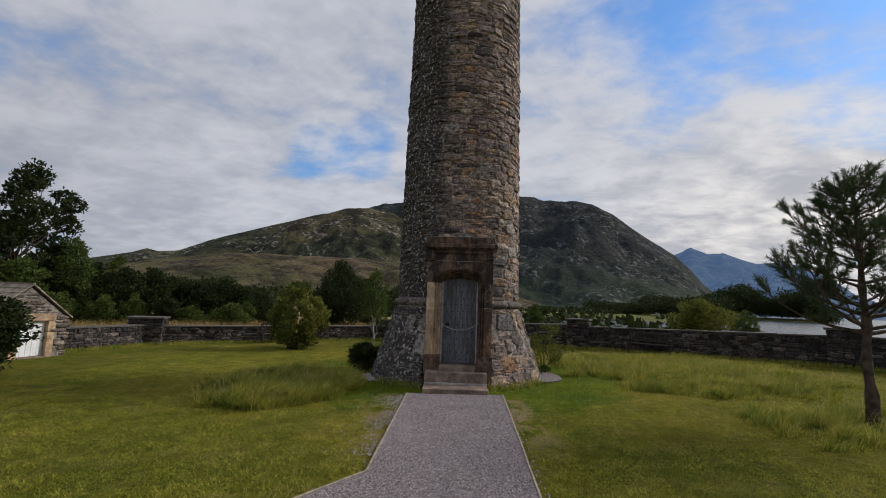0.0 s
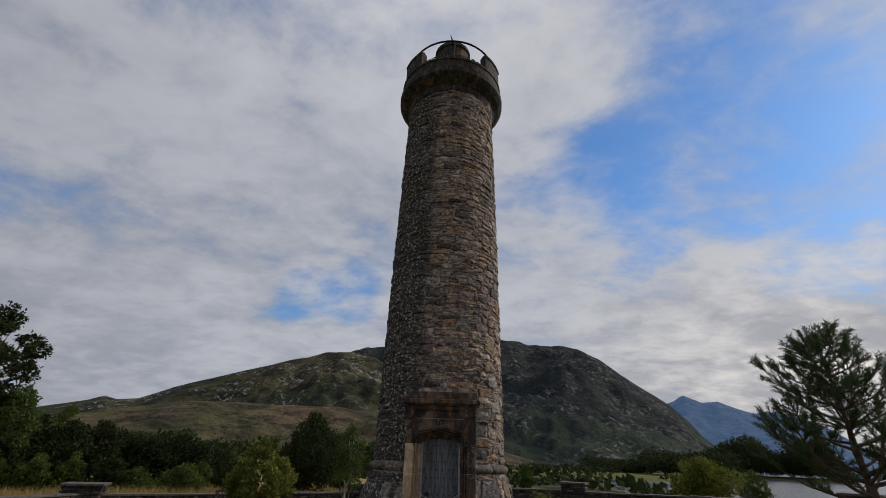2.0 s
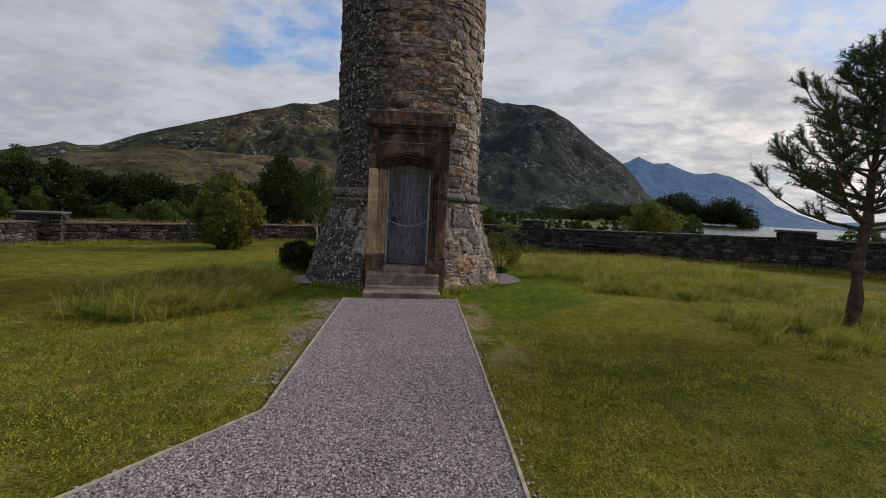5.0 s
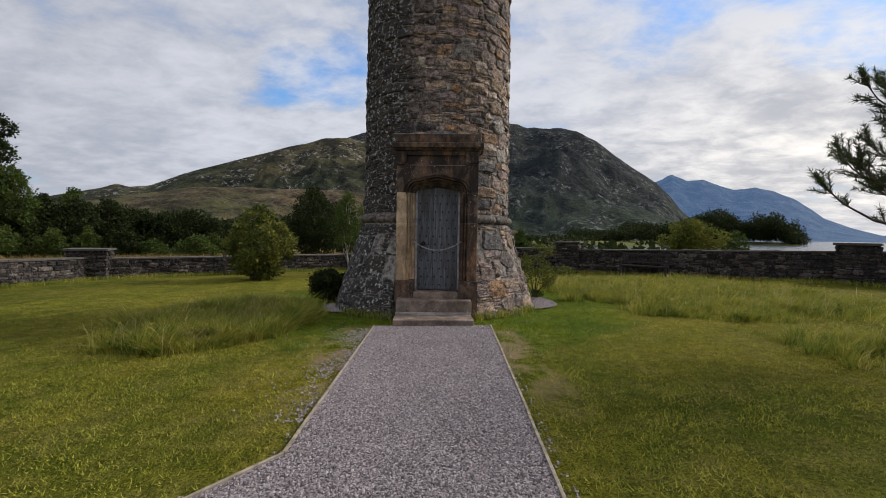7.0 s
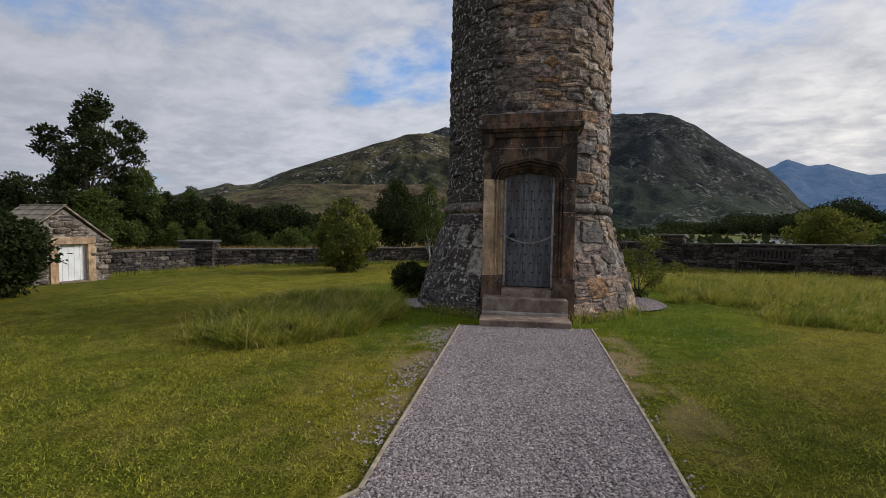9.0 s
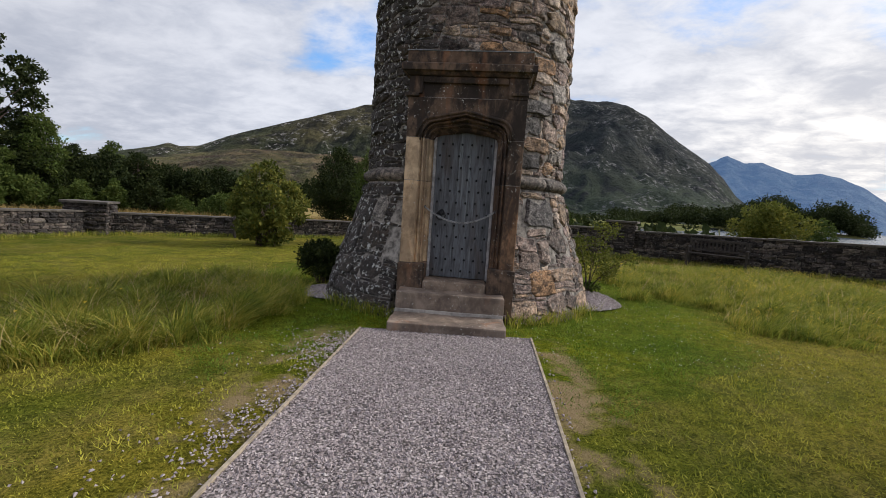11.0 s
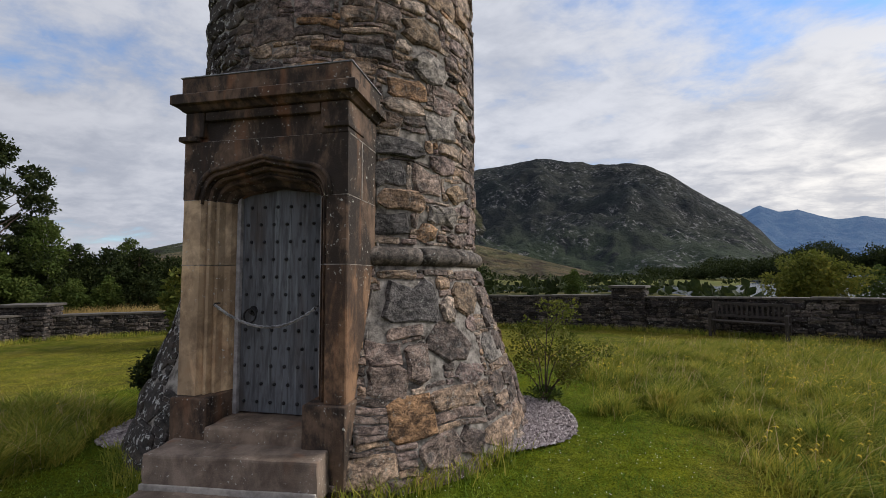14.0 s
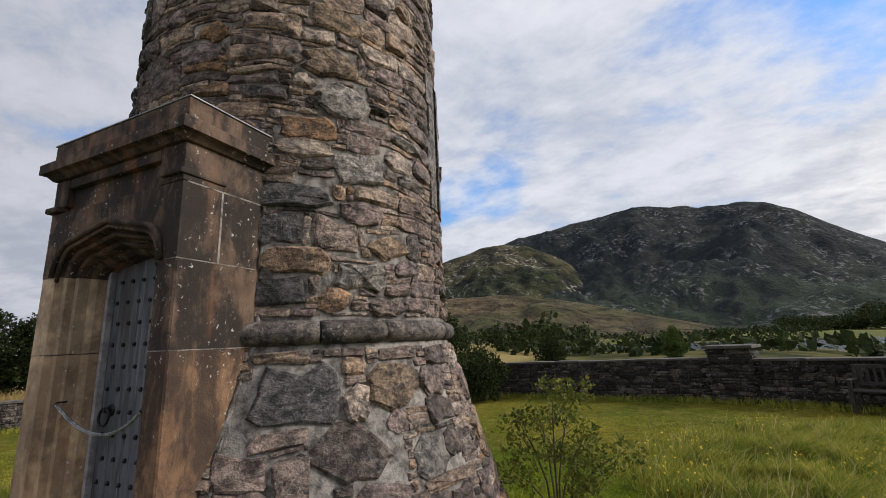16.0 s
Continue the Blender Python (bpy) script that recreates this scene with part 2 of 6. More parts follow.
def leaf_material(name, stops, thin=0.35, rough=0.75, single=0.42):
    m = bpy.data.materials.new(name)
    m.use_nodes = True
    k = Nodes(m.node_tree)
    r = k.n("ShaderNodeNewGeometry").outputs["Random Per Island"]
    big = k.noise(coords(k), 0.9, 2, 0.5)
    small = k.noise(coords(k), 4.5, 3, 0.6)
    f = k.math("ADD", k.math("MULTIPLY", r, single), k.math("ADD", k.math("MULTIPLY", k.span(big, 0.32, 0.68), (1 - single) * 0.48), k.math("MULTIPLY", k.span(small, 0.35, 0.65), (1 - single) * 0.52)))
    c = k.ramp(f, stops)
    b = k.n("ShaderNodeBsdfPrincipled", "", Base_Color=c, Roughness=rough)
    b.inputs["Specular IOR Level"].default_value = 0.12
    t = k.n("ShaderNodeBsdfTranslucent", "", Color=c)
    s = k.n("ShaderNodeMixShader", "", _0=thin, _1=b, _2=t)
    k.n("ShaderNodeOutputMaterial", "", Surface=s)
    return m


needle = leaf_material("pine_needles", [(0.0, (0.0252, 0.0429, 0.0187)), (0.6, (0.0576, 0.0851, 0.036)), (1.0, (0.115, 0.141, 0.0648))], 0.35)
leaf_dark = leaf_material("dark_leaves", [(0.0, (0.0107, 0.018, 0.0068)), (0.6, (0.0279, 0.0394, 0.0119)), (1.0, (0.0697, 0.082, 0.0221))], 0.25)
leaf_mid = leaf_material("mid_green_leaves", [(0.0, (0.035, 0.06, 0.014)), (0.6, (0.075, 0.105, 0.024)), (1.0, (0.14, 0.165, 0.04))], 0.3)
leaf_yellow = leaf_material("yellow_green_leaves", [(0.0, (0.05, 0.07, 0.014)), (0.5, (0.14, 0.155, 0.03)), (1.0, (0.28, 0.25, 0.05))], 0.3)
leaf_bush = leaf_material("bush_leaves", [(0.0, (0.028, 0.042, 0.010)), (0.5, (0.095, 0.115, 0.024)), (1.0, (0.25, 0.225, 0.045))], 0.3)
grass_short = leaf_material("mown_grass_blades", [(0.0, (0.123, 0.149, 0.0221)), (0.35, (0.234, 0.246, 0.0309)), (0.65, (0.382, 0.364, 0.0497)), (1.0, (0.53, 0.468, 0.0827))], 0.25, single=0.4)
grass_lush = leaf_material("lush_grass_blades", [(0.0, (0.0588, 0.118, 0.016)), (0.4, (0.118, 0.201, 0.024)), (0.7, (0.196, 0.271, 0.034)), (1.0, (0.333, 0.378, 0.06))], 0.25, single=0.4)
grass_long = leaf_material("long_grass_blades", [(0.0, (0.05, 0.0889, 0.0144)), (0.3, (0.138, 0.184, 0.0264)), (0.6, (0.3, 0.311, 0.048)), (0.85, (0.5, 0.419, 0.09)), (1.0, (0.65, 0.508, 0.168))], 0.3, single=0.55)
straw = leaf_material("dry_meadow_grass", [(0.0, (0.20, 0.145, 0.055)), (0.6, (0.32, 0.23, 0.09)), (1.0, (0.42, 0.32, 0.14))], 0.3)
petal = leaf_material("yellow_petals", [(0.0, (0.55, 0.38, 0.03)), (1.0, (0.75, 0.55, 0.06))], 0.3)
white_petal = leaf_material("white_petals", [(0.0, (0.6, 0.6, 0.55)), (1.0, (0.75, 0.74, 0.7))], 0.3)
seed_head = leaf_material("grass_seed_heads", [(0.0, (0.384, 0.289, 0.144)), (1.0, (0.608, 0.476, 0.252))], 0.3)

TX, TY = 0.43, 11.40          # the tower's axis
WATER = -3.2


def smooth(a, b, v):
    u = min(1.0, max(0.0, (v - a) / (b - a)))
    return u * u * (3 - 2 * u)


def ground_z(x, y):
    """Height of the ground: a gently tilted lawn, falling to the loch beyond the wall."""
    z = 0.018 * max(-40, min(40, x)) - 0.021 * max(-15, min(45, y)) - 0.02
    d = math.hypot(x - TX, y - TY)
    if d > 16.5:
        a = math.degrees(math.atan2(x - TX, y - TY))
        west = smooth(-14, -2, a) * smooth(150, 110, a)
        fall = smooth(17, 190 - 75 * smooth(20, 33, a), d) * (WATER - 1.6 - z) * west
        far = smooth(130, 240, d) * smooth(36, 24, a) * west * 3.0
        z += fall + far + 0.5 * (1 - west) * smooth(40, 200, d) + (noise.noise((x * 0.05, y * 0.05, 0)) * 0.5 * smooth(18, 60, d))
    return z + 0.02 * noise.noise((x * 0.35, y * 0.35, 3.0))


def build_mesh(name, verts, faces, mat, smooth_it=False):
    me = bpy.data.meshes.new(name)
    me.from_pydata(verts if isinstance(verts, list) else verts.tolist(), [], faces if isinstance(faces, list) else faces.tolist())
    for m in (mat if isinstance(mat, (list, tuple)) else [mat]):
        me.materials.append(m)
    if smooth_it:
        me.polygons.foreach_set("use_smooth", [True] * len(me.polygons))
    me.update()
    return me


def part(name, data, mat, parent, label="", m=None, smooth_it=False):
    """Link a bmesh or a mesh as one object, under a thing or a part."""
    if isinstance(data, bmesh.types.BMesh):
        me = bpy.data.meshes.new(name)
        data.normal_update()
        data.to_mesh(me)
        data.free()
        me.materials.append(mat)
        if smooth_it:
            me.polygons.foreach_set("use_smooth", [True] * len(me.polygons))
        data = me
    ob = new(name, data)
    ob.parent = parent
    if m is not None:
        ob.matrix_basis = m
    if label:
        ob["label"] = label
    return ob


def thing(name, label, category, m=None, group="", kind=""):
    e = new(name)
    e.empty_display_size = 0.1
    if m is not None:
        e.matrix_basis = m
    return tagged(e, label, category, group, kind)


def box(bm, x0, x1, y0, y1, z0, z1, bevel=0.0, wobble=0.0, cuts=0):
    """A block with softened, slightly uneven edges."""
    old = set(bm.verts)
    vs = bmesh.ops.create_cube(bm, size=1.0)["verts"]
    bmesh.ops.transform(bm, matrix=Matrix.Translation(((x0 + x1) / 2, (y0 + y1) / 2, (z0 + z1) / 2)) @ Matrix.Diagonal((x1 - x0, y1 - y0, z1 - z0, 1)), verts=vs)
    if cuts:
        bmesh.ops.subdivide_edges(bm, edges=list({e for v in vs for e in v.link_edges}), cuts=cuts, use_grid_fill=True)
    if bevel:
        es = list({e for v in bm.verts if v not in old for e in v.link_edges if len(e.link_faces) == 2 and e.calc_face_angle(0) > 0.5})
        bmesh.ops.bevel(bm, geom=es, offset=bevel, segments=2, affect="EDGES", profile=0.6)
    if wobble:
        for v in bm.verts:
            if v not in old:
                v.co += noise.noise_vector(v.co * 6.0) * wobble


def tube(bm, points, radii, sides=8, cap=True):
    """A round limb through points."""
    rings = []
    for i, p in enumerate(points):
        p = Vector(p)
        a = Vector(points[max(0, i - 1)])
        b = Vector(points[min(len(points) - 1, i + 1)])
        q = (b - a).to_track_quat("Z", "Y")
        rings.append([bm.verts.new(p + q @ Vector((math.cos(t) * radii[i], math.sin(t) * radii[i], 0))) for t in [2 * math.pi * j / sides for j in range(sides)]])
    for r0, r1 in zip(rings, rings[1:]):
        for j in range(sides):
            bm.faces.new((r0[j], r0[(j + 1) % sides], r1[(j + 1) % sides], r1[j]))
    if cap:
        bm.faces.new(rings[0][::-1])
        bm.faces.new(rings[-1])


def lathe(bm, profile, sides, a0=0.0, a1=2 * math.pi, wob=0.0):
    """A turned surface about z; profile of (radius, z)."""
    full = abs(a1 - a0 - 2 * math.pi) < 1e-6
    n = sides if full else sides + 1
    rings = [[bm.verts.new((r * math.cos(a0 + (a1 - a0) * j / sides), r * math.sin(a0 + (a1 - a0) * j / sides), z)) for j in range(n)] for r, z in profile]
    for r0, r1 in zip(rings, rings[1:]):
        for j in range(sides):
            bm.faces.new((r0[j], r0[(j + 1) % n], r1[(j + 1) % n], r1[j]))
    return rings


# ---- ground ----
PATH_L = [(-0.62, 8.72), (-0.70, 4.50), (-1.53, 3.42), (-3.0, 1.6), (-3.5, -6.0)]
PATH_R = [(1.29, 8.72), (1.02, 5.0), (0.90, 3.4), (0.78, 1.5), (0.4, -6.0)]


def on_line(line, y):
    for (x0, y0), (x1, y1) in zip(line, line[1:]):
        if y0 >= y >= y1:
            return x0 + (x1 - x0) * (y0 - y) / (y0 - y1)
    return None


def on_path(x, y, grow=0.0):
    if y > 8.72 + grow or y < -6:
        return False
    yy = min(y, 8.719)
    return on_line(PATH_L, yy) - grow < x < on_line(PATH_R, yy) + grow


def gravel_ring(x, y):
    """Loose gravel round the tower's foot."""
    d, a = math.hypot(x - TX, y - TY), math.degrees(math.atan2(x - TX, y - TY))
    if 62 < a < 170:
        return d < 2.1 + 0.60 * smooth(126, 100, a) * smooth(60, 78, a)
    if -132 < a < -88:
        return d < 2.15 + 0.38 * smooth(-130, -112, a) * smooth(-88, -100, a)
    return d < 2.08


def tall_patch(x, y):
    """0 to 1: how far the grass has been left to grow."""
    w = 0.25 * noise.noise((x * 0.8, y * 0.8, 9.0))
    left = 1.0 - math.hypot((x + 3.2) / 1.55, (y - 9.3) / 2.4) + w * 0.7
    right = 1.0 - math.hypot((x - 7.1) / 3.7, (y - 13.2) / 4.6) + w
    rr = 1.0 - math.hypot((x - 7.5) / 2.9, (y - 6.6) / 1.6) + w
    fl = 1.0 - math.hypot((x + 6.2) / 1.6, (y - 3.9) / 1.9) + w
    return max(min(1, left * 4.5), min(1, right * 5), min(1, rr * 3) * 0.7, min(1, fl * 3) * 0.6, 0)


def lawn_material():
    m, k, b = material("lawn_soil_and_grass", 1.0, 0.0, 0.04)
    v = coords(k)
    big = k.noise(v, 0.33, 4, 0.55, 0.5)
    mid = k.noise(v, 2.2, 5, 0.6)
    fine = k.noise(v, 55, 4, 0.75)
    c = k.mix(k.span(big, 0.36, 0.66), (0.125, 0.14, 0.016, 1), (0.27, 0.215, 0.03, 1))
    c = k.mix(k.span(mid, 0.4, 0.72, 0, 0.7), c, (0.26, 0.21, 0.06, 1))
    c = k.mix(k.span(fine, 0.36, 0.6), k.mix(1.0, c, (0.28, 0.32, 0.25, 1), "MULTIPLY"), c)
    pos = k.n("ShaderNodeSeparateXYZ", "", _0=k.n("ShaderNodeNewGeometry").outputs["Position"])
    tuft = k.noise(v, 8.0, 5, 0.7, 0.4)
    c = k.mix(k.span(tuft, 0.38, 0.62, 0.75, 0.0), c, k.mix(1.0, c, (0.42, 0.5, 0.4, 1), "MULTIPLY"))
    lush = k.span(k.math("ADD", k.n("ShaderNodeVectorMath", "DISTANCE", _0=v, _1=(TX, TY, 0)).outputs["Value"], k.math("MULTIPLY", mid, 1.5)), 5.4, 4.2)
    c = k.mix(lush, c, k.mix(1.0, c, (0.72, 0.95, 0.4, 1), "MULTIPLY"))
    # bare earth trodden along both sides of the path
    lx = k.math("ABSOLUTE", k.math("ADD", pos.outputs[0], 0.92))
    rx = k.math("ABSOLUTE", k.math("ADD", pos.outputs[0], -1.38))
    band = k.math("MULTIPLY", k.span(k.math("MINIMUM", lx, rx), 0.34, 0.1), k.math("MULTIPLY", k.span(pos.outputs[1], 4.8, 6.6), k.span(pos.outputs[1], 9.0, 8.2)))
    c = k.mix(k.math("MULTIPLY", band, k.span(mid, 0.42, 0.56)), c, k.mix(fine, (0.13, 0.092, 0.048, 1), (0.33, 0.25, 0.14, 1)))
    far = k.n("ShaderNodeVectorMath", "LENGTH", _0=k.n("ShaderNodeNewGeometry").outputs["Position"]).outputs["Value"]
    # straw-coloured meadow east of the wall, greener fields over the water, shingle at the shore
    meadow = k.math("MULTIPLY", k.span(far, 24, 30), k.span(pos.outputs[0], 0.0, -8.0))
    c = k.mix(k.math("MULTIPLY", meadow, 0.85), c, k.mix(mid, (0.20, 0.15, 0.06, 1), (0.33, 0.25, 0.11, 1)))
    rough = k.math("MULTIPLY", k.span(far, 26, 32), k.span(pos.outputs[0], -8.0, 0.0))
    c = k.mix(rough, c, k.mix(k.span(k.noise(k.n("ShaderNodeMapping", "", Vector=v, Scale=(0.6, 0.25, 1)).outputs[0], 0.22, 7, 0.72), 0.36, 0.64), (0.018, 0.026, 0.010, 1), (0.12, 0.105, 0.038, 1)))
    shingle = k.math("MULTIPLY", k.span(pos.outputs[2], -2.8, -3.1), k.span(far, 300, 150))
    c = k.mix(shingle, c, k.mix(fine, (0.08, 0.07, 0.05, 1), (0.17, 0.15, 0.11, 1)))
    field = k.noise(k.n("ShaderNodeMapping", "", Vector=v, Scale=(0.4, 1.6, 1)).outputs[0], 0.02, 4, 0.6)
    c = k.mix(k.span(far, 150, 260), c, k.ramp(field, [(0.3, (0.045, 0.065, 0.020)), (0.48, (0.11, 0.12, 0.038)), (0.62, (0.19, 0.17, 0.065)), (0.75, (0.06, 0.07, 0.028))]))
    k.set(b.inputs["Base Color"], c)
    bump(k, b, k.math("ADD", fine, mid), 0.8, 0.03)
    return m


lawn = lawn_material()


def build_ground():
    radii = [0.0] + [0.5 * i for i in range(1, 45)] + [23 * 1.07 ** i for i in range(0, 82)]
    sides = 144
    verts = [(TX, TY, ground_z(TX, TY))]
    for r in radii[1:]:
        for j in range(sides):
            a = 2 * math.pi * j / sides
            x, y = TX + r * math.sin(a), TY + r * math.cos(a)
            verts.append((x, y, ground_z(x, y)))
    faces = [(0, 1 + (j + 1) % sides, 1 + j) for j in range(sides)]
    for i in range(len(radii) - 2):
        b0, b1 = 1 + i * sides, 1 + (i + 1) * sides
        for j in range(sides):
            j1 = (j + 1) % sides
            faces.append((b0 + j, b0 + j1, b1 + j1, b1 + j))
    ob = new("ground", build_mesh("ground", verts, faces, lawn, True))
    tagged(ob, "mown lawn with worn patches, running out to meadow and loch shore", "lawn", kind="structure")


build_ground()


def build_water():
    m, k, b = material("loch_water", 0.25, 0.0, 0.7)
    b.inputs["Base Color"].default_value = (0.03, 0.04, 0.045, 1)
    b.inputs["IOR"].default_value = 1.33
    v = coords(k, (0.5, 1.4, 1))
    bump(k, b, k.math("ADD", k.noise(v, 1.2, 4, 0.6), k.noise(v, 0.15, 3, 0.6)), 0.32, 0.2)
    verts = [(-400, 30, WATER), (4300, 30, WATER), (4300, 4300, WATER), (-400, 4300, WATER)]
    ob = new("water", build_mesh("water", verts, [(0, 1, 2, 3)], m))
    tagged(ob, "calm grey loch under a bright cloudy sky", "water", kind="structure")


build_water()


# ---- hills ----
def hill_material(name, low, high, rock, woods, haze=0.0, haze_col=(0.2, 0.3, 0.5), rocks=0.5, scale=1.0):
    m, k, b = material(name, 0.95, 0, 0.1)
    v = coords(k)
    pos = k.n("ShaderNodeSeparateXYZ", "", _0=v)
    big = k.noise(v, 0.006 * scale, 5, 0.6, 0.6)
    mid = k.noise(v, 0.022 * scale, 7, 0.68, 0.5)
    fine = k.noise(v, 0.09 * scale, 5, 0.7)
    c = k.mix(k.span(big, 0.36, 0.62), (*low, 1), (*high, 1))
    c = k.mix(k.span(mid, 0.40, 0.60), k.mix(1.0, c, (0.28, 0.28, 0.28, 1), "MULTIPLY"), k.mix(1.0, c, (1.25, 1.25, 1.1, 1), "MULTIPLY"))
    c = k.mix(k.span(fine, 0.4, 0.65, 0.0, 0.6), c, k.mix(1.0, c, (0.45, 0.45, 0.42, 1), "MULTIPLY"))
    wood = k.math("MULTIPLY", k.span(k.math("ADD", pos.outputs[2], k.math("MULTIPLY", big, 120)), 190, 60), k.span(mid, 0.38, 0.5))
    c = k.mix(k.math("MULTIPLY", wood, woods), c, k.mix(fine, (0.010, 0.018, 0.009, 1), (0.045, 0.06, 0.024, 1)))
    crag = k.math("MULTIPLY", k.span(k.noise(v, 0.11 * scale, 4, 0.75), 0.53, 0.61), k.span(k.noise(v, 0.013 * scale, 4, 0.6), 0.46, 0.58))
    c = k.mix(k.math("MULTIPLY", crag, rocks), c, (*rock, 1))
    k.set(b.inputs["Base Color"], c)
    bump(k, b, k.math("ADD", k.math("MULTIPLY", mid, 2.0), fine), 1.0, 9.0 / scale)
    # distance haze put in as a weak glow of haze_col
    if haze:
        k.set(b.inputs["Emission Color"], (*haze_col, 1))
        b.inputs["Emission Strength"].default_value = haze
    return m


def build_hill(name, ridge, dist, foot, base_z, mat, label, rough=0.12, step=0.22, rows=90, seed=0.0, bulge=1.5):
    """A hill that rises from foot to its ridge at dist metres; ridge of (bearing, elevation) in degrees."""
    b0, b1 = ridge[0][0], ridge[-1][0]
    cols = int((b1 - b0) / step) + 1
    verts, faces = [], []
    for i in range(cols):
        b = b0 + (b1 - b0) * i / (cols - 1)
        for (p0, e0), (p1, e1) in zip(ridge, ridge[1:]):
            if p0 <= b <= p1:
                u = (b - p0) / (p1 - p0)
                el = e0 + (e1 - e0) * u
        top = dist * math.tan(radians(el)) + 1.4
        for j in range(rows + 9):
            u = j / rows
            r = foot + (dist - foot) * u
            x, y = r * math.sin(radians(b)), r * math.cos(radians(b))
            if u <= 1:
                h = base_z + (top - base_z) * (u ** bulge * 0.72 + 0.28 * smooth(0, 1, u))
                env = math.sin(math.pi * min(1, u * 1.0)) * 0.9 + 0.10 * u
                f = 1.0 / max(60.0, (dist - foot) * 0.22)
                h += (top - base_z) * rough * env * (noise.fractal((x * f, y * f, seed), 0.9, 2.1, 5)) * 0.6
                h += (top - base_z) * 0.03 * noise.fractal((x * 0.02, y * 0.02, seed + 5), 0.8, 2.2, 4) * min(1, u * 3) * (0.35 if u > 0.95 else 1)
            else:
                h = top - (u - 1) * (top - base_z) * 2.0
            verts.append((x, y, h))
    n = rows + 9
    for i in range(cols - 1):
        for j in range(n - 1):
            a = i * n + j
            faces.append((a, a + n, a + n + 1, a + 1))
    ob = new(name, build_mesh(name, verts, faces, mat, True))
    return tagged(ob, label, "hill", kind="backdrop")


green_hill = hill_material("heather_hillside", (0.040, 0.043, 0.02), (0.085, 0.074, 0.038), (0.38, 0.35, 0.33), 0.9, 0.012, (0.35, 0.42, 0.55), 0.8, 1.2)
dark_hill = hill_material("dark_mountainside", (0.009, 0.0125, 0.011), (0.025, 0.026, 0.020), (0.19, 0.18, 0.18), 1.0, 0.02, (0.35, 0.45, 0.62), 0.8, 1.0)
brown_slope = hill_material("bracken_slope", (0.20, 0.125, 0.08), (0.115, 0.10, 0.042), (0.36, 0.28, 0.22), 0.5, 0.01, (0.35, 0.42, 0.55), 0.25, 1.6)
# the blue of the far mountains is haze, painted as emission
hazed_hill = hill_material("hazed_distant_mountains", (0.02, 0.03, 0.03), (0.04, 0.05, 0.05), (0.08, 0.09, 0.1), 0.3, 0.30, (0.20, 0.36, 0.70), 0.3, 0.4)

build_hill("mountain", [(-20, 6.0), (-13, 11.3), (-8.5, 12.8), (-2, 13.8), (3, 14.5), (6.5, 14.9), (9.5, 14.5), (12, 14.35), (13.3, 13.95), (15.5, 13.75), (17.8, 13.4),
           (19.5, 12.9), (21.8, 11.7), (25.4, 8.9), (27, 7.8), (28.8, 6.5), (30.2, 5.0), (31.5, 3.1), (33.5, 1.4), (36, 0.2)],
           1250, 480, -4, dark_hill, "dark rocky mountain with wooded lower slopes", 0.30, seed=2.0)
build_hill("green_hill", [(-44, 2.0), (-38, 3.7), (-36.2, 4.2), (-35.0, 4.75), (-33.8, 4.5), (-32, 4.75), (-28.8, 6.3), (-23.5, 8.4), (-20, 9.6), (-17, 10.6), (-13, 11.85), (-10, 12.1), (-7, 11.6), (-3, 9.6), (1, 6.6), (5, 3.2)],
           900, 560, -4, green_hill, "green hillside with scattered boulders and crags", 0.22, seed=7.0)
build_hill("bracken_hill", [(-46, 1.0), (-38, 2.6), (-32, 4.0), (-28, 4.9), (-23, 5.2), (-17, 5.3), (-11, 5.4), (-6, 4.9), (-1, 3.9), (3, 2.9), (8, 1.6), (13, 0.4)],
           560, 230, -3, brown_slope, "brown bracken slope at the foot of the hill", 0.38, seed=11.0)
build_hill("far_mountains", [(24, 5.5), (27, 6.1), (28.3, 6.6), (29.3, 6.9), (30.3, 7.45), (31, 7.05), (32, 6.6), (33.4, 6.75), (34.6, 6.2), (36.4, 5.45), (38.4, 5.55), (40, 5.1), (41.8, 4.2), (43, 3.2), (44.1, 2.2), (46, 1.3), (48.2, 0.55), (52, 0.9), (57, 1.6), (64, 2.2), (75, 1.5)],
           3600, 2600, -4, hazed_hill, "distant mountains beyond the loch, their blue haze put in as a glow", 0.10, seed=15.0)
# ---- tower ----
SHAFT = [(-0.45, 2.20), (-0.25, 2.17), (0.25, 2.03), (0.6, 1.90), (1.0, 1.77), (1.5, 1.62), (1.56, 1.575), (2.5, 1.565), (5.0, 1.54), (7.5, 1.51), (10.0, 1.475), (12.4, 1.435), (12.9, 1.43)]


def shaft_r(z):
    for (z0, r0), (z1, r1) in zip(SHAFT, SHAFT[1:]):
        if z0 <= z <= z1:
            return r0 + (r1 - r0) * (z - z0) / (z1 - z0)
    return SHAFT[0][1] if z < 0 else SHAFT[-1][1]


tower = thing("tower", "tall round rubble-stone tower with a splayed base and corbelled parapet", "tower", pose(TX, TY, 0))
FACE = -math.pi / 2 - radians(2)          # the way the doorway faces, seen from the axis
SLIT_A, SLIT_W, SLIT_Z0, SLIT_Z1 = radians(10.5), radians(6), 2.84, 4.30


def turn_to(a, b):
    return (a - b + math.pi) % (2 * math.pi) - math.pi


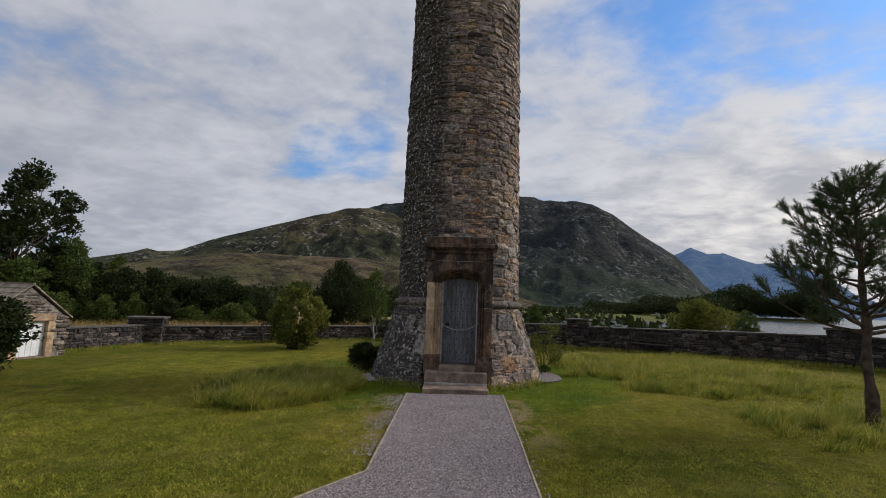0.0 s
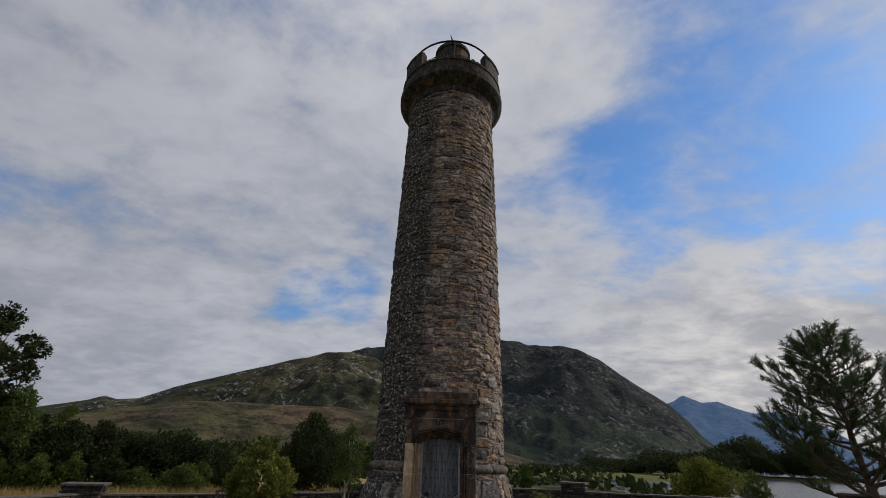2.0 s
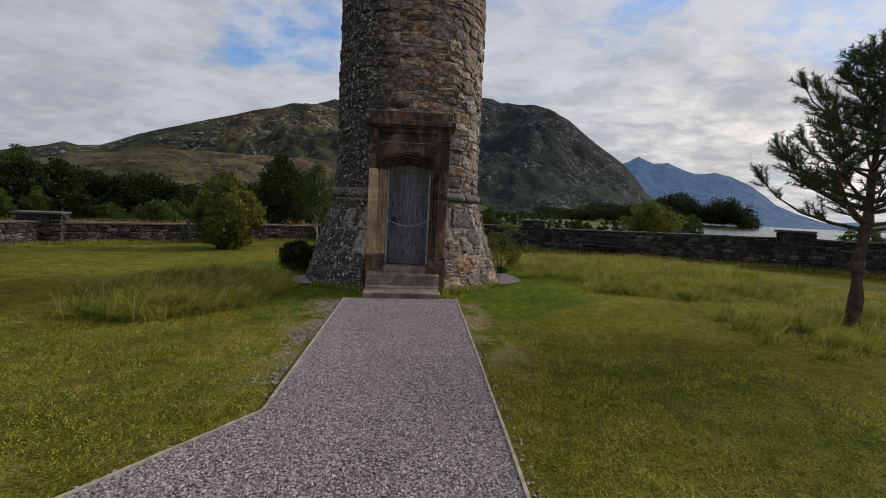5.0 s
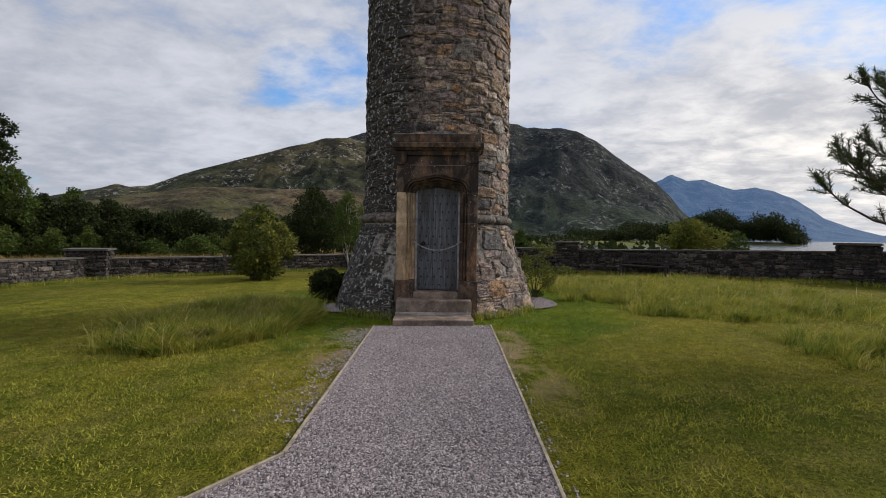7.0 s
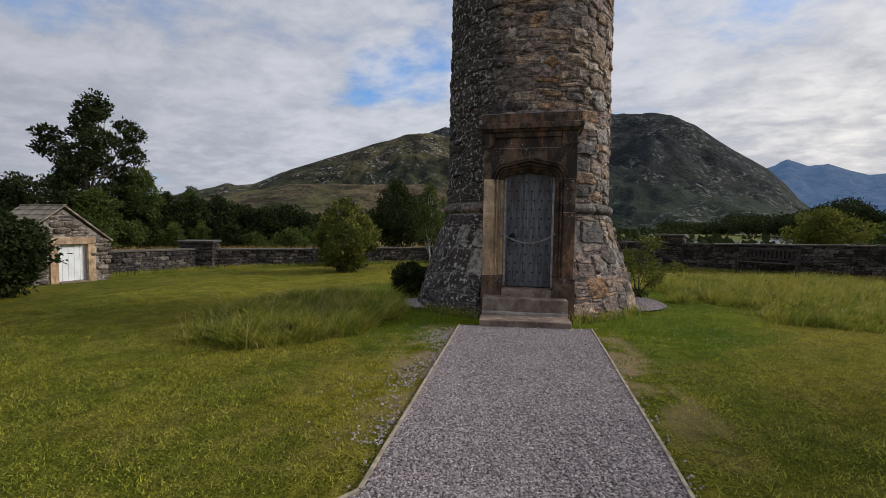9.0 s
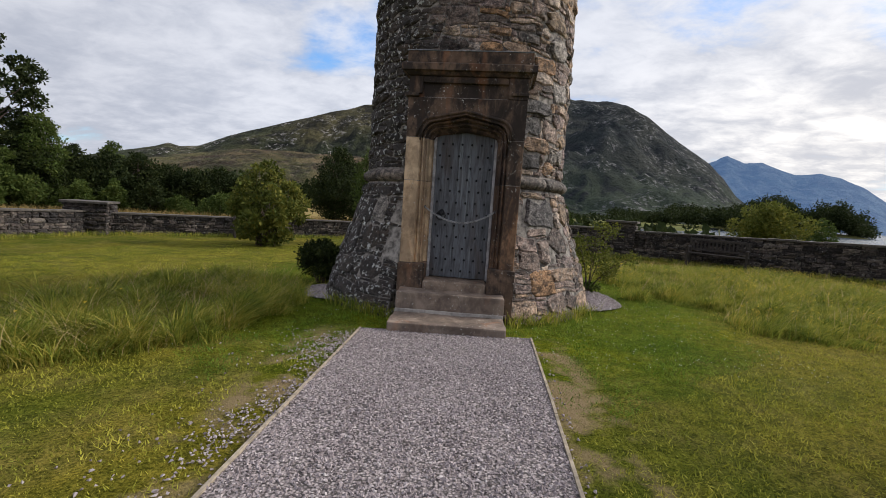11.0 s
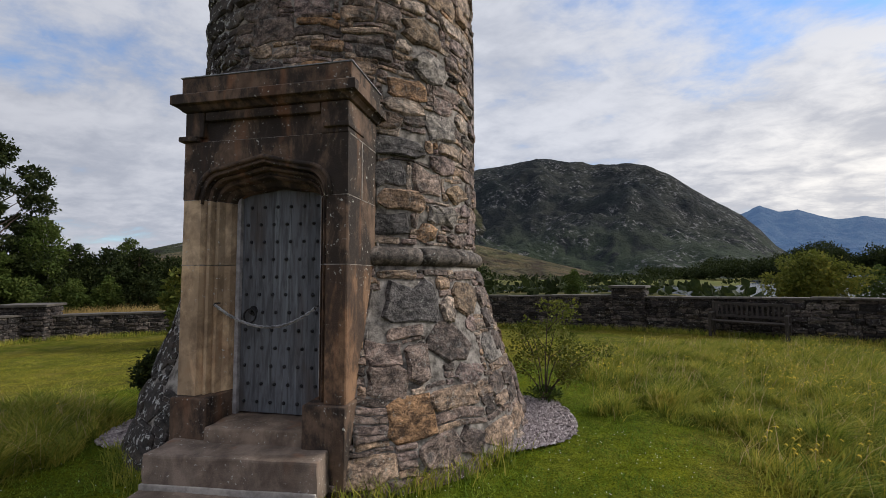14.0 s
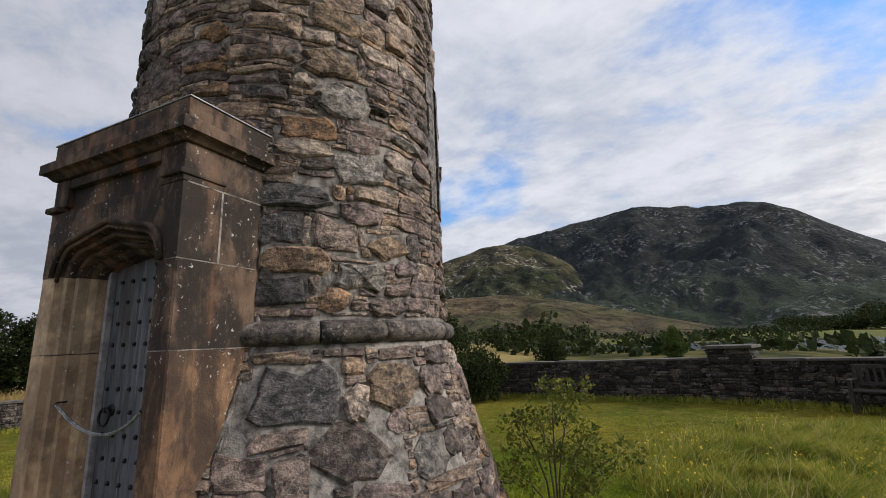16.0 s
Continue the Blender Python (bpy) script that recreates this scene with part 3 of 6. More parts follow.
def build_core():
    """The mortared core, drawn in behind the doorway and open at the slit window."""
    bm = bmesh.new()
    zs = [-0.5, -0.2, 0.1, 0.35, 0.6, 0.85, 1.1, 1.35, 1.52, 1.6, 2.1, 2.6, SLIT_Z0, 3.06, 3.10, 3.7, SLIT_Z1, 5, 6, 7, 8, 9, 10, 11, 12, 12.8]
    n = 120
    rings = []
    for z in zs:
        ring = []
        for j in range(n):
            a = 2 * math.pi * j / n
            r = shaft_r(z) - 0.004
            if z < 3.08 and abs(turn_to(a, FACE)) < radians(20):
                r = 1.30
            ring.append(bm.verts.new((r * math.cos(a), r * math.sin(a), z)))
        rings.append(ring)
    for i, (r0, r1) in enumerate(zip(rings, rings[1:])):
        for j in range(n):
            mid = 2 * math.pi * (j + 0.5) / n
            if abs(turn_to(mid, SLIT_A)) < SLIT_W / 2 and SLIT_Z0 - 0.01 <= zs[i] and zs[i + 1] <= SLIT_Z1 + 0.01:
                continue
            bm.faces.new((r0[j], r0[(j + 1) % n], r1[(j + 1) % n], r1[j]))
    part("core", bm, mortar, tower, "lime mortar between the stones")
    bm = bmesh.new()
    a0, a1 = SLIT_A - SLIT_W / 2, SLIT_A + SLIT_W / 2
    pts = [(r * math.cos(a), r * math.sin(a)) for r, a in ((1.58, a0), (1.05, a0), (1.05, a1), (1.58, a1))]
    low = [bm.verts.new((x, y, SLIT_Z0)) for x, y in pts]
    top = [bm.verts.new((x, y, SLIT_Z1)) for x, y in pts]
    for i in range(3):
        bm.faces.new((low[i], low[i + 1], top[i + 1], top[i]))
    bm.faces.new(low[::-1])
    bm.faces.new(top)
    part("slit_window", bm, dark_sandstone, tower, "narrow dark window slit")


build_core()


def stone_mesh(rng, u0, u1, z0, z1, joint, relief, radius, rounding=0.22, lay=None):
    """One weathered rubble stone: vertices and faces. lay puts (u, z, depth) into space."""
    u0, u1, z0, z1 = u0 + joint, u1 - joint, z0 + joint, z1 - joint
    w, h = u1 - u0, z1 - z0
    s = min(w, h)
    c = s * rounding
    d = min(w * 0.3, c * rng.uniform(1.0, 2.2))
    ring = [(u0 + d, z0), (u0 + w * 0.5, z0), (u1 - d, z0), (u1, z0 + c), (u1, z0 + h * 0.5), (u1, z1 - c), (u1 - d, z1), (u0 + w * 0.5, z1), (u0 + d, z1), (u0, z1 - c), (u0, z0 + h * 0.5), (u0, z0 + c)]
    jit = s * 0.12
    ring = [(u + rng.uniform(-jit, jit), z + rng.uniform(-jit, jit)) for u, z in ring]
    cu, cz = (u0 + u1) / 2 + rng.uniform(-0.12, 0.12) * w, (z0 + z1) / 2 + rng.uniform(-0.12, 0.12) * h
    n = len(ring)
    p = min(relief, s * 0.32) * rng.uniform(0.45, 1.35)
    tilt_u, tilt_z = rng.uniform(-0.35, 0.35) * p, rng.uniform(-0.35, 0.35) * p
    vs = [lay(u, z, -0.05) for u, z in ring]
    vs += [lay(u, z, p * rng.uniform(0.2, 0.55)) for u, z in ring]
    inset = min(0.24 * s, 0.025)
    for u, z in ring:
        du, dz = u - cu, z - cz
        k = 1 - inset / max(inset * 2.5, math.hypot(du, dz))
        vs.append(lay(cu + du * k, cz + dz * k, p * rng.uniform(0.62, 1.15) + tilt_u * du / w * 2 + tilt_z * dz / h * 2))
    vs.append(lay(cu, cz, p * rng.uniform(0.85, 1.5)))
    fs = []
    for i in range(n):
        j = (i + 1) % n
        fs.append((i, j, n + j, n + i))
        fs.append((n + i, n + j, 2 * n + j, 2 * n + i))
        fs.append((2 * n + i, 2 * n + j, 3 * n))
    return vs, fs


def pinned_rubble(rng, length, z0, z1, hmin, hmax, wmin, wmax, slips=0.5):
    """Rough courses of big stones levelled up and parted by stacks of thin pinnings: (u0, u1, z0, z1, is_slip)."""
    out = []
    z = z0
    while z < z1 - 0.03:
        h = min(rng.uniform(hmin, hmax), z1 - z)
        if z1 - (z + h) < hmin * 0.6:
            h = z1 - z
        u, last = 0.0, False
        while u < length - 0.02:
            slip = not last and rng.random() < slips
            w = rng.uniform(0.07, 0.17) * (1.6 if rng.random() < 0.25 else 1.0) if slip else rng.uniform(wmin, wmax)
            if length - (u + w) < wmin * 0.6:
                w = length - u
            last = slip
            if slip:
                k = max(2, round(h / rng.uniform(0.045, 0.075)))
                cuts = sorted([0, 1] + [(i + rng.uniform(-0.22, 0.22)) / k for i in range(1, k)])
                for a, b in zip(cuts, cuts[1:]):
                    e = rng.uniform(-0.02, 0.02)
                    out.append((u + e, u + w + rng.uniform(-0.02, 0.02), z + h * a, z + h * b, True))
            else:
                lo = z + (rng.uniform(0.035, 0.06) if rng.random() < 0.32 else 0.0)
                hi = z + h - (rng.uniform(0.035, 0.065) if rng.random() < 0.4 else 0.0)
                if hi - lo < 0.07:
                    lo, hi = z, z + h
                for a, b in ((z, lo), (hi, z + h)):
                    if b - a > 0.02:
                        m = rng.uniform(0.3, 0.7)
                        out += [(u, u + w * m, a, b, True), (u + w * m, u + w, a, b, True)]
                if hi - lo > 0.17 and rng.random() < 0.22:
                    m = lo + (hi - lo) * rng.uniform(0.38, 0.62)
                    out += [(u, u + w, lo, m, False), (u, u + w, m, hi, False)]
                else:
                    out.append((u, u + w, lo, hi, False))
            u += w
        z += h
    return out


def rubble_layout(rng, length, z0, z1, hmin, hmax, wmin, wmax, split=0.35):
    """Rough courses of uneven stones, some built up of thin slips: (u0, u1, z0, z1)."""
    out = []
    z = z0
    while z < z1 - 0.03:
        h = min(rng.uniform(hmin, hmax), z1 - z)
        if z1 - (z + h) < hmin * 0.6:
            h = z1 - z
        u = rng.uniform(0, 0.15)
        start = u
        while u < start + length - 0.02:
            w = rng.uniform(wmin, wmax)
            if start + length - (u + w) < wmin * 0.7:
                w = start + length - u
            if rng.random() < split and h > 0.12:
                k = 2 if h < 0.2 or rng.random() < 0.6 else 3
                cuts = sorted([0, 1] + [(i + rng.uniform(-0.18, 0.18)) / k for i in range(1, k)])
                for a, b in zip(cuts, cuts[1:]):
                    if w > 0.3 and rng.random() < 0.5:
                        m = rng.uniform(0.35, 0.65)
                        out += [(u, u + w * m, z + h * a, z + h * b), (u + w * m, u + w, z + h * a, z + h * b)]
                    else:
                        out.append((u, u + w, z + h * a, z + h * b))
            else:
                dz0, dz1 = rng.uniform(-0.02, 0.0), rng.uniform(0.0, 0.02)
                out.append((u, u + w, z + dz0 * 0.5, z + h + dz1 * 0.5))
            u += w
        z += h
    return out


# large stones that stand out: angle from the axis, height, width, depth of course, kind
KEY_STONES = [(-49.8, 3.23, 0.44, 0.22, 1), (-39.5, 3.52, 0.44, 0.32, 2), (-34.8, 2.92, 0.44, 0.27, 2), (-53.1, 2.64, 0.52, 0.21, 3), (-24.0, 2.31, 0.40, 0.22, 4), (-42.0, 1.86, 0.25, 0.20, 1),
              (-27.1, 1.21, 0.52, 0.33, 4), (-50.7, 1.20, 0.66, 0.38, 3), (-39.9, 0.82, 0.58, 0.36, 0), (-20.1, 0.70, 0.36, 0.28, 2), (-78.2, 4.06, 0.25, 0.18, 1), (-42.4, 4.27, 0.40, 0.25, 4),
              (-43.5, 3.84, 0.46, 0.25, 4), (-56.4, 1.92, 0.35, 0.22, 3), (-52.1, 2.15, 0.45, 0.18, 3), (-57.6, 2.37, 0.36, 0.23, 3), (-41.7, 2.36, 0.38, 0.25, 0), (-34.2, 2.06, 0.42, 0.21, 2)]
MARKED = [(-81, 3.83, 1), (-65.8, 0.27, 1), (-69.5, 4.87, 2), (-69.5, 4.65, 2), (-132.8, 1.24, 2), (-14, 3.2, 2), (-14, 2.95, 2), (-20, 5.6, 1), (-90, 7.4, 1), (-100, 5.9, 2)]


def cut_round(stone, key):
    """What is left of a stone beside a key stone: its largest rest, or None."""
    a0, a1, z0, z1, r, slip = stone
    b0, b1, y0, y1 = key
    if a1 <= b0 or a0 >= b1 or z1 <= y0 or z0 >= y1:
        return stone
    rests = [(a0, min(a1, b0), z0, z1), (max(a0, b1), a1, z0, z1), (a0, a1, z0, min(z1, y0)), (a0, a1, max(z0, y1), z1)]
    rests = [q for q in rests if (q[1] - q[0]) * r > 0.035 and q[3] - q[2] > 0.03]
    if not rests:
        return None
    q = max(rests, key=lambda q: (q[1] - q[0]) * (q[3] - q[2]))
    return (*q, r, slip)


def build_masonry():
    rng = random.Random(4)
    stones = []
    bands = [(-0.42, 1.50, 0.24, 0.46, 0.26, 0.60, 0.55), (1.73, 6.0, 0.15, 0.27, 0.20, 0.46, 0.46), (6.0, 12.75, 0.12, 0.24, 0.20, 0.48, 0.36)]
    for z0, z1, h0, h1, w0, w1, slips in bands:
        r = shaft_r((z0 + z1) / 2)
        for u0, u1, a, b, slip in pinned_rubble(rng, 2 * math.pi * r, z0, z1, h0, h1, w0, w1, slips):
            stones.append((u0 / r, u1 / r, a, b, r, slip))
    keys = {}
    for deg, z, w, h, kind in KEY_STONES:
        r = shaft_r(0.54) if z < 1.6 else shaft_r(3.8)
        key = (radians(deg + 360) - w / 2 / r, radians(deg + 360) + w / 2 / r, z - h / 2, z + h / 2)
        stones = [q for q in (cut_round(st, key) for st in stones) if q] + [(*key, r, False)]
        keys[stones[-1]] = kind
    kept = []
    for a0, a1, z0, z1, r, slip in stones:
        mid, zm = (a0 + a1) / 2, (z0 + z1) / 2
        off = turn_to(mid, FACE)
        half = 0.735 / max(1.0, shaft_r(zm)) - 0.03
        if zm < 3.12 and (abs(off) < half - (a1 - a0) * 0.15 or abs(off) - (a1 - a0) / 2 < 0.56 / shaft_r(zm)):
            continue
        if abs(turn_to(mid, SLIT_A)) < (SLIT_W + a1 - a0) / 2 and SLIT_Z0 - 0.05 < zm < SLIT_Z1 + 0.05:
            continue
        kept.append((a0, a1, z0, z1, r, mid, zm, off, slip))
    marked = {i: keys[q[:5] + (q[8],)] for i, q in enumerate(kept) if q[:5] + (q[8],) in keys}
    for deg, z, kind in MARKED:
        best = min(range(len(kept)), key=lambda i: (turn_to(kept[i][5], radians(deg)) * 1.6) ** 2 + (kept[i][6] - z) ** 2 + (0.3 if kept[i][8] else 0.0) - 0.15 * (kept[i][1] - kept[i][0]) * (kept[i][3] - kept[i][2]))
        marked[best] = kind
    single = {i for i in sorted(range(len(kept)), key=lambda i: abs(kept[i][7] - radians(42)) * 1.3 + max(0, kept[i][6] - 3.0) * 1.0)[:290]} | set(marked)
    verts, faces = [], []
    for i, (a0, a1, z0, z1, r, mid, zm, off, slip) in enumerate(kept):
        def lay(u, z, d, r=r):
            c, s = math.cos(u / r) * r, math.sin(u / r) * r
            u += 0.035 * noise.noise((c * 3.1, s * 3.1, z * 3.1)) + 0.02 * noise.noise((c * 7, s * 7, z * 7))
            z += (0.05 * noise.noise((c * 2.0 + 9, s * 2.0, z * 2.0)) + 0.022 * noise.noise((c * 6 + 4, s * 6, z * 6))) * min(1.0, max(0.0, abs(z - 1.6) - 0.12) * 4)
            rr = shaft_r(z) + d
            return (rr * math.cos(u / r), rr * math.sin(u / r), z)
        base = zm < 1.5
        vs, fs = stone_mesh(rng, a0 * r, a1 * r, z0, z1, (0.004 if slip else 0.0055) if not base else (0.005 if slip else 0.007), 0.02 if slip else 0.034, r, rng.uniform(0.04, 0.16) if slip else rng.uniform(0.10, 0.32), lay)
        if i in single:
            c = Vector(vs[-1])
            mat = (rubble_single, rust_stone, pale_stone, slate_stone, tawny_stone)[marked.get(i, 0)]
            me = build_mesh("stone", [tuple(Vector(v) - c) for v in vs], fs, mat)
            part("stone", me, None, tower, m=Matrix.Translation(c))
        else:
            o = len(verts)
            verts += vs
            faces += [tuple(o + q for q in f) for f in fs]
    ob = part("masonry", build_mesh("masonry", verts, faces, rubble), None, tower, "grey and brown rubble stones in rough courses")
    ob["kind"] = "stuff"


def build_string_course():
    """The rounded roll moulding above the splayed base, in separate lengths."""
    rng = random.Random(8)
    a = FACE + radians(26)
    end = FACE + 2 * math.pi - radians(26)
    while a < end - 0.05:
        w = min(rng.uniform(0.30, 0.52), end - a)
        bm = bmesh.new()
        rings = []
        for s in range(9):
            t = a + 0.004 + (w - 0.008) * s / 8
            grow = 0.93 if s in (0, 8) else 1.0
            rings.append([bm.verts.new(((1.565 + 0.115 * grow * math.cos(q) * (1 + rng.uniform(-.03, .03))) * math.cos(t), (1.565 + 0.115 * grow * math.cos(q)) * math.sin(t), 1.615 + 0.092 * grow * math.sin(q))) for q in [-math.pi * 0.6 + math.pi * 1.2 * i / 9 for i in range(10)]])
        for r0, r1 in zip(rings, rings[1:]):
            for i in range(9):
                bm.faces.new((r0[i], r1[i], r1[i + 1], r0[i + 1]))
        bm.faces.new(rings[0])
        bm.faces.new(rings[-1][::-1])
        part("roll_moulding", bm, roll_stone, tower, "weathered rounded string course", smooth_it=True)
        a += w


build_string_course()


def build_slit_jambs():
    for side in (-1, 1):
        for i in range(4):
            bm = bmesh.new()
            z0 = SLIT_Z0 - 0.02 + i * 0.38
            a0 = SLIT_A + side * (SLIT_W / 2)
            a1 = a0 + side * (0.16 if i % 2 else 0.12)
            lo, hi = min(a0, a1), max(a0, a1)
            cs = []
            for a, r in ((lo, 1.45), (lo, 1.583), ((lo + hi) / 2, 1.588), (hi, 1.583), (hi, 1.45)):
                cs.append([bm.verts.new((r * math.cos(a), r * math.sin(a), z)) for z in (z0 + 0.004, z0 + 0.376)])
            for p, q in zip(cs, cs[1:]):
                bm.faces.new((p[0], q[0], q[1], p[1]))
            bm.faces.new([p[1] for p in cs])
            bm.faces.new([p[0] for p in cs][::-1])
            part("window_jamb", bm, pale_stone, tower, "dressed pale jamb stone")


build_slit_jambs()


def build_parapet():
    bm = bmesh.new()
    lathe(bm, [(1.40, 12.62), (1.46, 12.66), (1.50, 12.80), (1.50, 12.86), (1.58, 12.94), (1.70, 13.02), (1.78, 13.10), (1.83, 13.16), (1.84, 13.34), (1.80, 13.38), (1.76, 13.42), (1.76, 13.74), (1.79, 13.76), (1.79, 13.84), (1.55, 13.86), (1.52, 13.4), (0.2, 13.38)], 72)
    part("corbelled_cornice", bm, silhouette_stone, tower, "dark moulded cornice and low parapet")
    for a in (-143, -37, 37, 143):
        bm = bmesh.new()
        w = radians(15)
        rows = []
        for i in range(7):
            t = radians(a) - w + 2 * w * i / 6
            rows.append([bm.verts.new((r * math.cos(t), r * math.sin(t), z)) for r, z in ((1.54, 13.84), (1.78, 13.84), (1.78, 14.36), (1.81, 14.38), (1.81, 14.46), (1.68, 14.52), (1.52, 14.46))])
        for r0, r1 in zip(rows, rows[1:]):
            for i in range(7):
                bm.faces.new((r0[i], r1[i], r1[(i + 1) % 7], r0[(i + 1) % 7]))
        bm.faces.new(rows[0])
        bm.faces.new(rows[-1][::-1])
        part("parapet_block", bm, silhouette_stone, tower, "raised dark parapet block")
    bm = bmesh.new()
    lathe(bm, [(0.62, 13.38), (0.62, 15.85), (0.68, 15.9), (0.68, 16.02), (0.60, 16.06), (0.30, 16.28), (0.22, 16.5), (0.16, 16.62), (0.01, 16.7)], 24)
    part("cap_turret", bm, silhouette_stone, tower, "small round cap turret")
    bm = bmesh.new()
    tube(bm, [(-0.03, -0.02, 16.55), (-0.05, -0.03, 16.95), (-0.12, -0.05, 17.2)], [0.05, 0.03, 0.012], 6)
    part("finial", bm, iron, tower, "thin iron finial")
    bm = bmesh.new()
    tube(bm, [(1.58 * math.cos(t), 1.58 * math.sin(t), 14.86) for t in [2 * math.pi * i / 48 for i in range(49)]], [0.035] * 49, 6, False)
    part("handrail", bm, iron, tower, "black iron ring rail")
    me = None
    for i in range(40):
        t = 2 * math.pi * i / 40
        if me is None:
            bm = bmesh.new()
            tube(bm, [(0, 0, 13.84), (0, 0, 14.30)], [0.012, 0.012], 5)
            tube(bm, [(-0.1, 0, 14.27), (0.1, 0, 14.27)], [0.012, 0.012], 5)
            me = bpy.data.meshes.new("picket")
            bm.to_mesh(me)
            bm.free()
            me.materials.append(iron)
        part("picket", me, None, tower, m=pose(1.5 * math.cos(t), 1.5 * math.sin(t), 0, 0, 0, math.degrees(t) + 90))
    for i in range(6):
        t = radians(30 + 60 * i)
        bm = bmesh.new()
        tube(bm, [(1.58 * math.cos(t), 1.58 * math.sin(t), 13.8), (1.58 * math.cos(t), 1.58 * math.sin(t), 14.86)], [0.02, 0.02], 6)
        part("rail_post", bm, iron, tower)


build_parapet()

# ---- doorway ----
DOOR = pose(0.391, 9.479, 0, 0, 0, -5)
STEPS = pose(0.385, 9.455, 0, 0, 0, -0.5)
doorway = thing("doorway", "moulded brown sandstone doorway with a four-centred arch and heavy cornice", "doorway", DOOR)
REVEAL = [(0.56, 0.0), (0.553, 0.022), (0.54, 0.062), (0.523, 0.034), (0.508, 0.05), (0.504, 0.105), (0.488, 0.112), (0.478, 0.085), (0.466, 0.10), (0.455, 0.165), (0.436, 0.185), (0.424, 0.20), (0.415, 0.25), (0.415, 0.66)]
SPRING = 2.07


def arch(w, top, x):
    c = 0.2
    a = abs(x)
    if a > w - c:
        u = min(1.0, (a - (w - c)) / c)
        f = 0.74 * math.sqrt(max(0.0, 1 - u * u))
    else:
        f = 0.74 + 0.26 * (1 - a / (w - c))
    return SPRING + (top - SPRING) * f


def build_doorway():
    # plinths
    for s, x0, x1 in ((-1, -0.745, -0.412), (1, 0.412, 0.755)):
        bm = bmesh.new()
        box(bm, x0, x1, -0.055, 0.66, -0.3, 0.475, 0.014, 0.004)
        part("plinth_block", bm, dark_sandstone, doorway, "dark weathered plinth block")
    # jambs: moulded stones, three to a side
    for s in (-1, 1):
        for z0, z1, mt in ((0.475, 1.53, brown_sandstone if s < 0 else stained_sandstone), (1.53, SPRING, brown_sandstone if s < 0 else dark_sandstone)):
            bm = bmesh.new()
            pr = [(0.735, 0.66), (0.735, 0.010), (0.725, 0.0)] + REVEAL + [(0.60, 0.62)]
            lo = [bm.verts.new((s * x, y, z0 + 0.0035)) for x, y in pr]
            hi = [bm.verts.new((s * x, y, z1 - 0.0035)) for x, y in pr]
            n = len(pr)
            for i in range(n):
                j = (i + 1) % n
                bm.faces.new((lo[i], lo[j], hi[j], hi[i]))
            bm.faces.new(lo)
            bm.faces.new(hi)
            bmesh.ops.recalc_face_normals(bm, faces=bm.faces)
            part("jamb_stone", bm, mt, doorway, "moulded sandstone jamb with iron-red streaks")
    # pale joints between the stones
    bm = bmesh.new()
    for s in (-1, 1):
        for z in (1.53, SPRING):
            x0, x1 = sorted((s * 0.733, s * 0.545))
            box(bm, x0, x1, 0.002, 0.655, z - 0.0055, z + 0.0055)
            x0, x1 = sorted((s * 0.70, s * 0.49))
            box(bm, x0, x1, 0.105, 0.4, z - 0.005, z + 0.005)
    part("mortar_joint", bm, mortar, doorway, "pale mortar joint")
    # arched lintel
    bm = bmesh.new()
    xs = [-1 + 2 * i / 40 for i in range(41)]
    loops = []
    for w, y in REVEAL:
        top = 2.375 - (0.56 - w) * 1.25
        loops.append([bm.verts.new((x * w, y, arch(w, top, x * w))) for x in xs])
    for l0, l1 in zip(loops, loops[1:]):
        for i in range(40):
            bm.faces.new((l0[i], l0[i + 1], l1[i + 1], l1[i]))
    upper = [bm.verts.new((x * 0.735, 0.0, 2.555)) for x in xs]
    f0 = loops[0]
    for i in range(40):
        bm.faces.new((f0[i], upper[i], upper[i + 1], f0[i + 1]))
    for s, i in ((-1, 0), (1, 40)):
        a = bm.verts.new((s * 0.735, 0.0, SPRING + 0.004))
        bm.faces.new((f0[i], a, upper[i]) if s < 0 else (a, f0[i], upper[i]))
        b, c = bm.verts.new((s * 0.735, 0.66, SPRING + 0.004)), bm.verts.new((s * 0.735, 0.66, 2.555))
        bm.faces.new((a, b, c, upper[i]))
    back = [bm.verts.new((x * 0.735, 0.66, 2.555)) for x in (-1, 1)]
    bm.faces.new(upper + [back[1], back[0]])
    bmesh.ops.recalc_face_normals(bm, faces=bm.faces)
    part("arched_lintel", bm, dark_sandstone, doorway, "dark lintel cut with a flattened arch")
    # hood moulding over the arch
    bm = bmesh.new()
    pts = []
    for i in range(45):
        x = -0.60 + 1.2 * i / 44
        pts.append((x, -0.008, arch(0.60, 2.405, x) + 0.0))
    tube(bm, pts, [0.02] * 45, 6)
    tube(bm, [(p[0] * 0.93, 0.006, p[2] - 0.035) for p in pts], [0.013] * 45, 6)
    part("hood_moulding", bm, dark_sandstone, doorway, "worn hood moulding", smooth_it=True)
    # frieze with a sunk panel
    bm = bmesh.new()
    box(bm, -0.735, 0.735, 0.045, 0.66, 2.56, 2.815, 0.004)
    box(bm, 0.50, 0.735, -0.002, 0.3, 2.56, 2.812, 0.01, 0.003)
    box(bm, -0.735, -0.56, -0.002, 0.3, 2.60, 2.812, 0.01, 0.003)
    box(bm, -0.55, 0.49, 0.0, 0.3, 2.735, 2.812, 0.012, 0.003)
    box(bm, -0.775, -0.60, -0.035, 0.3, 2.562, 2.605, 0.012, 0.003)
    box(bm, 0.53, 0.75, -0.03, 0.3, 2.60, 2.64, 0.012, 0.003)
    part("frieze", bm, dark_sandstone, doorway, "dark frieze with a sunk panel and stops")
    bm = bmesh.new()
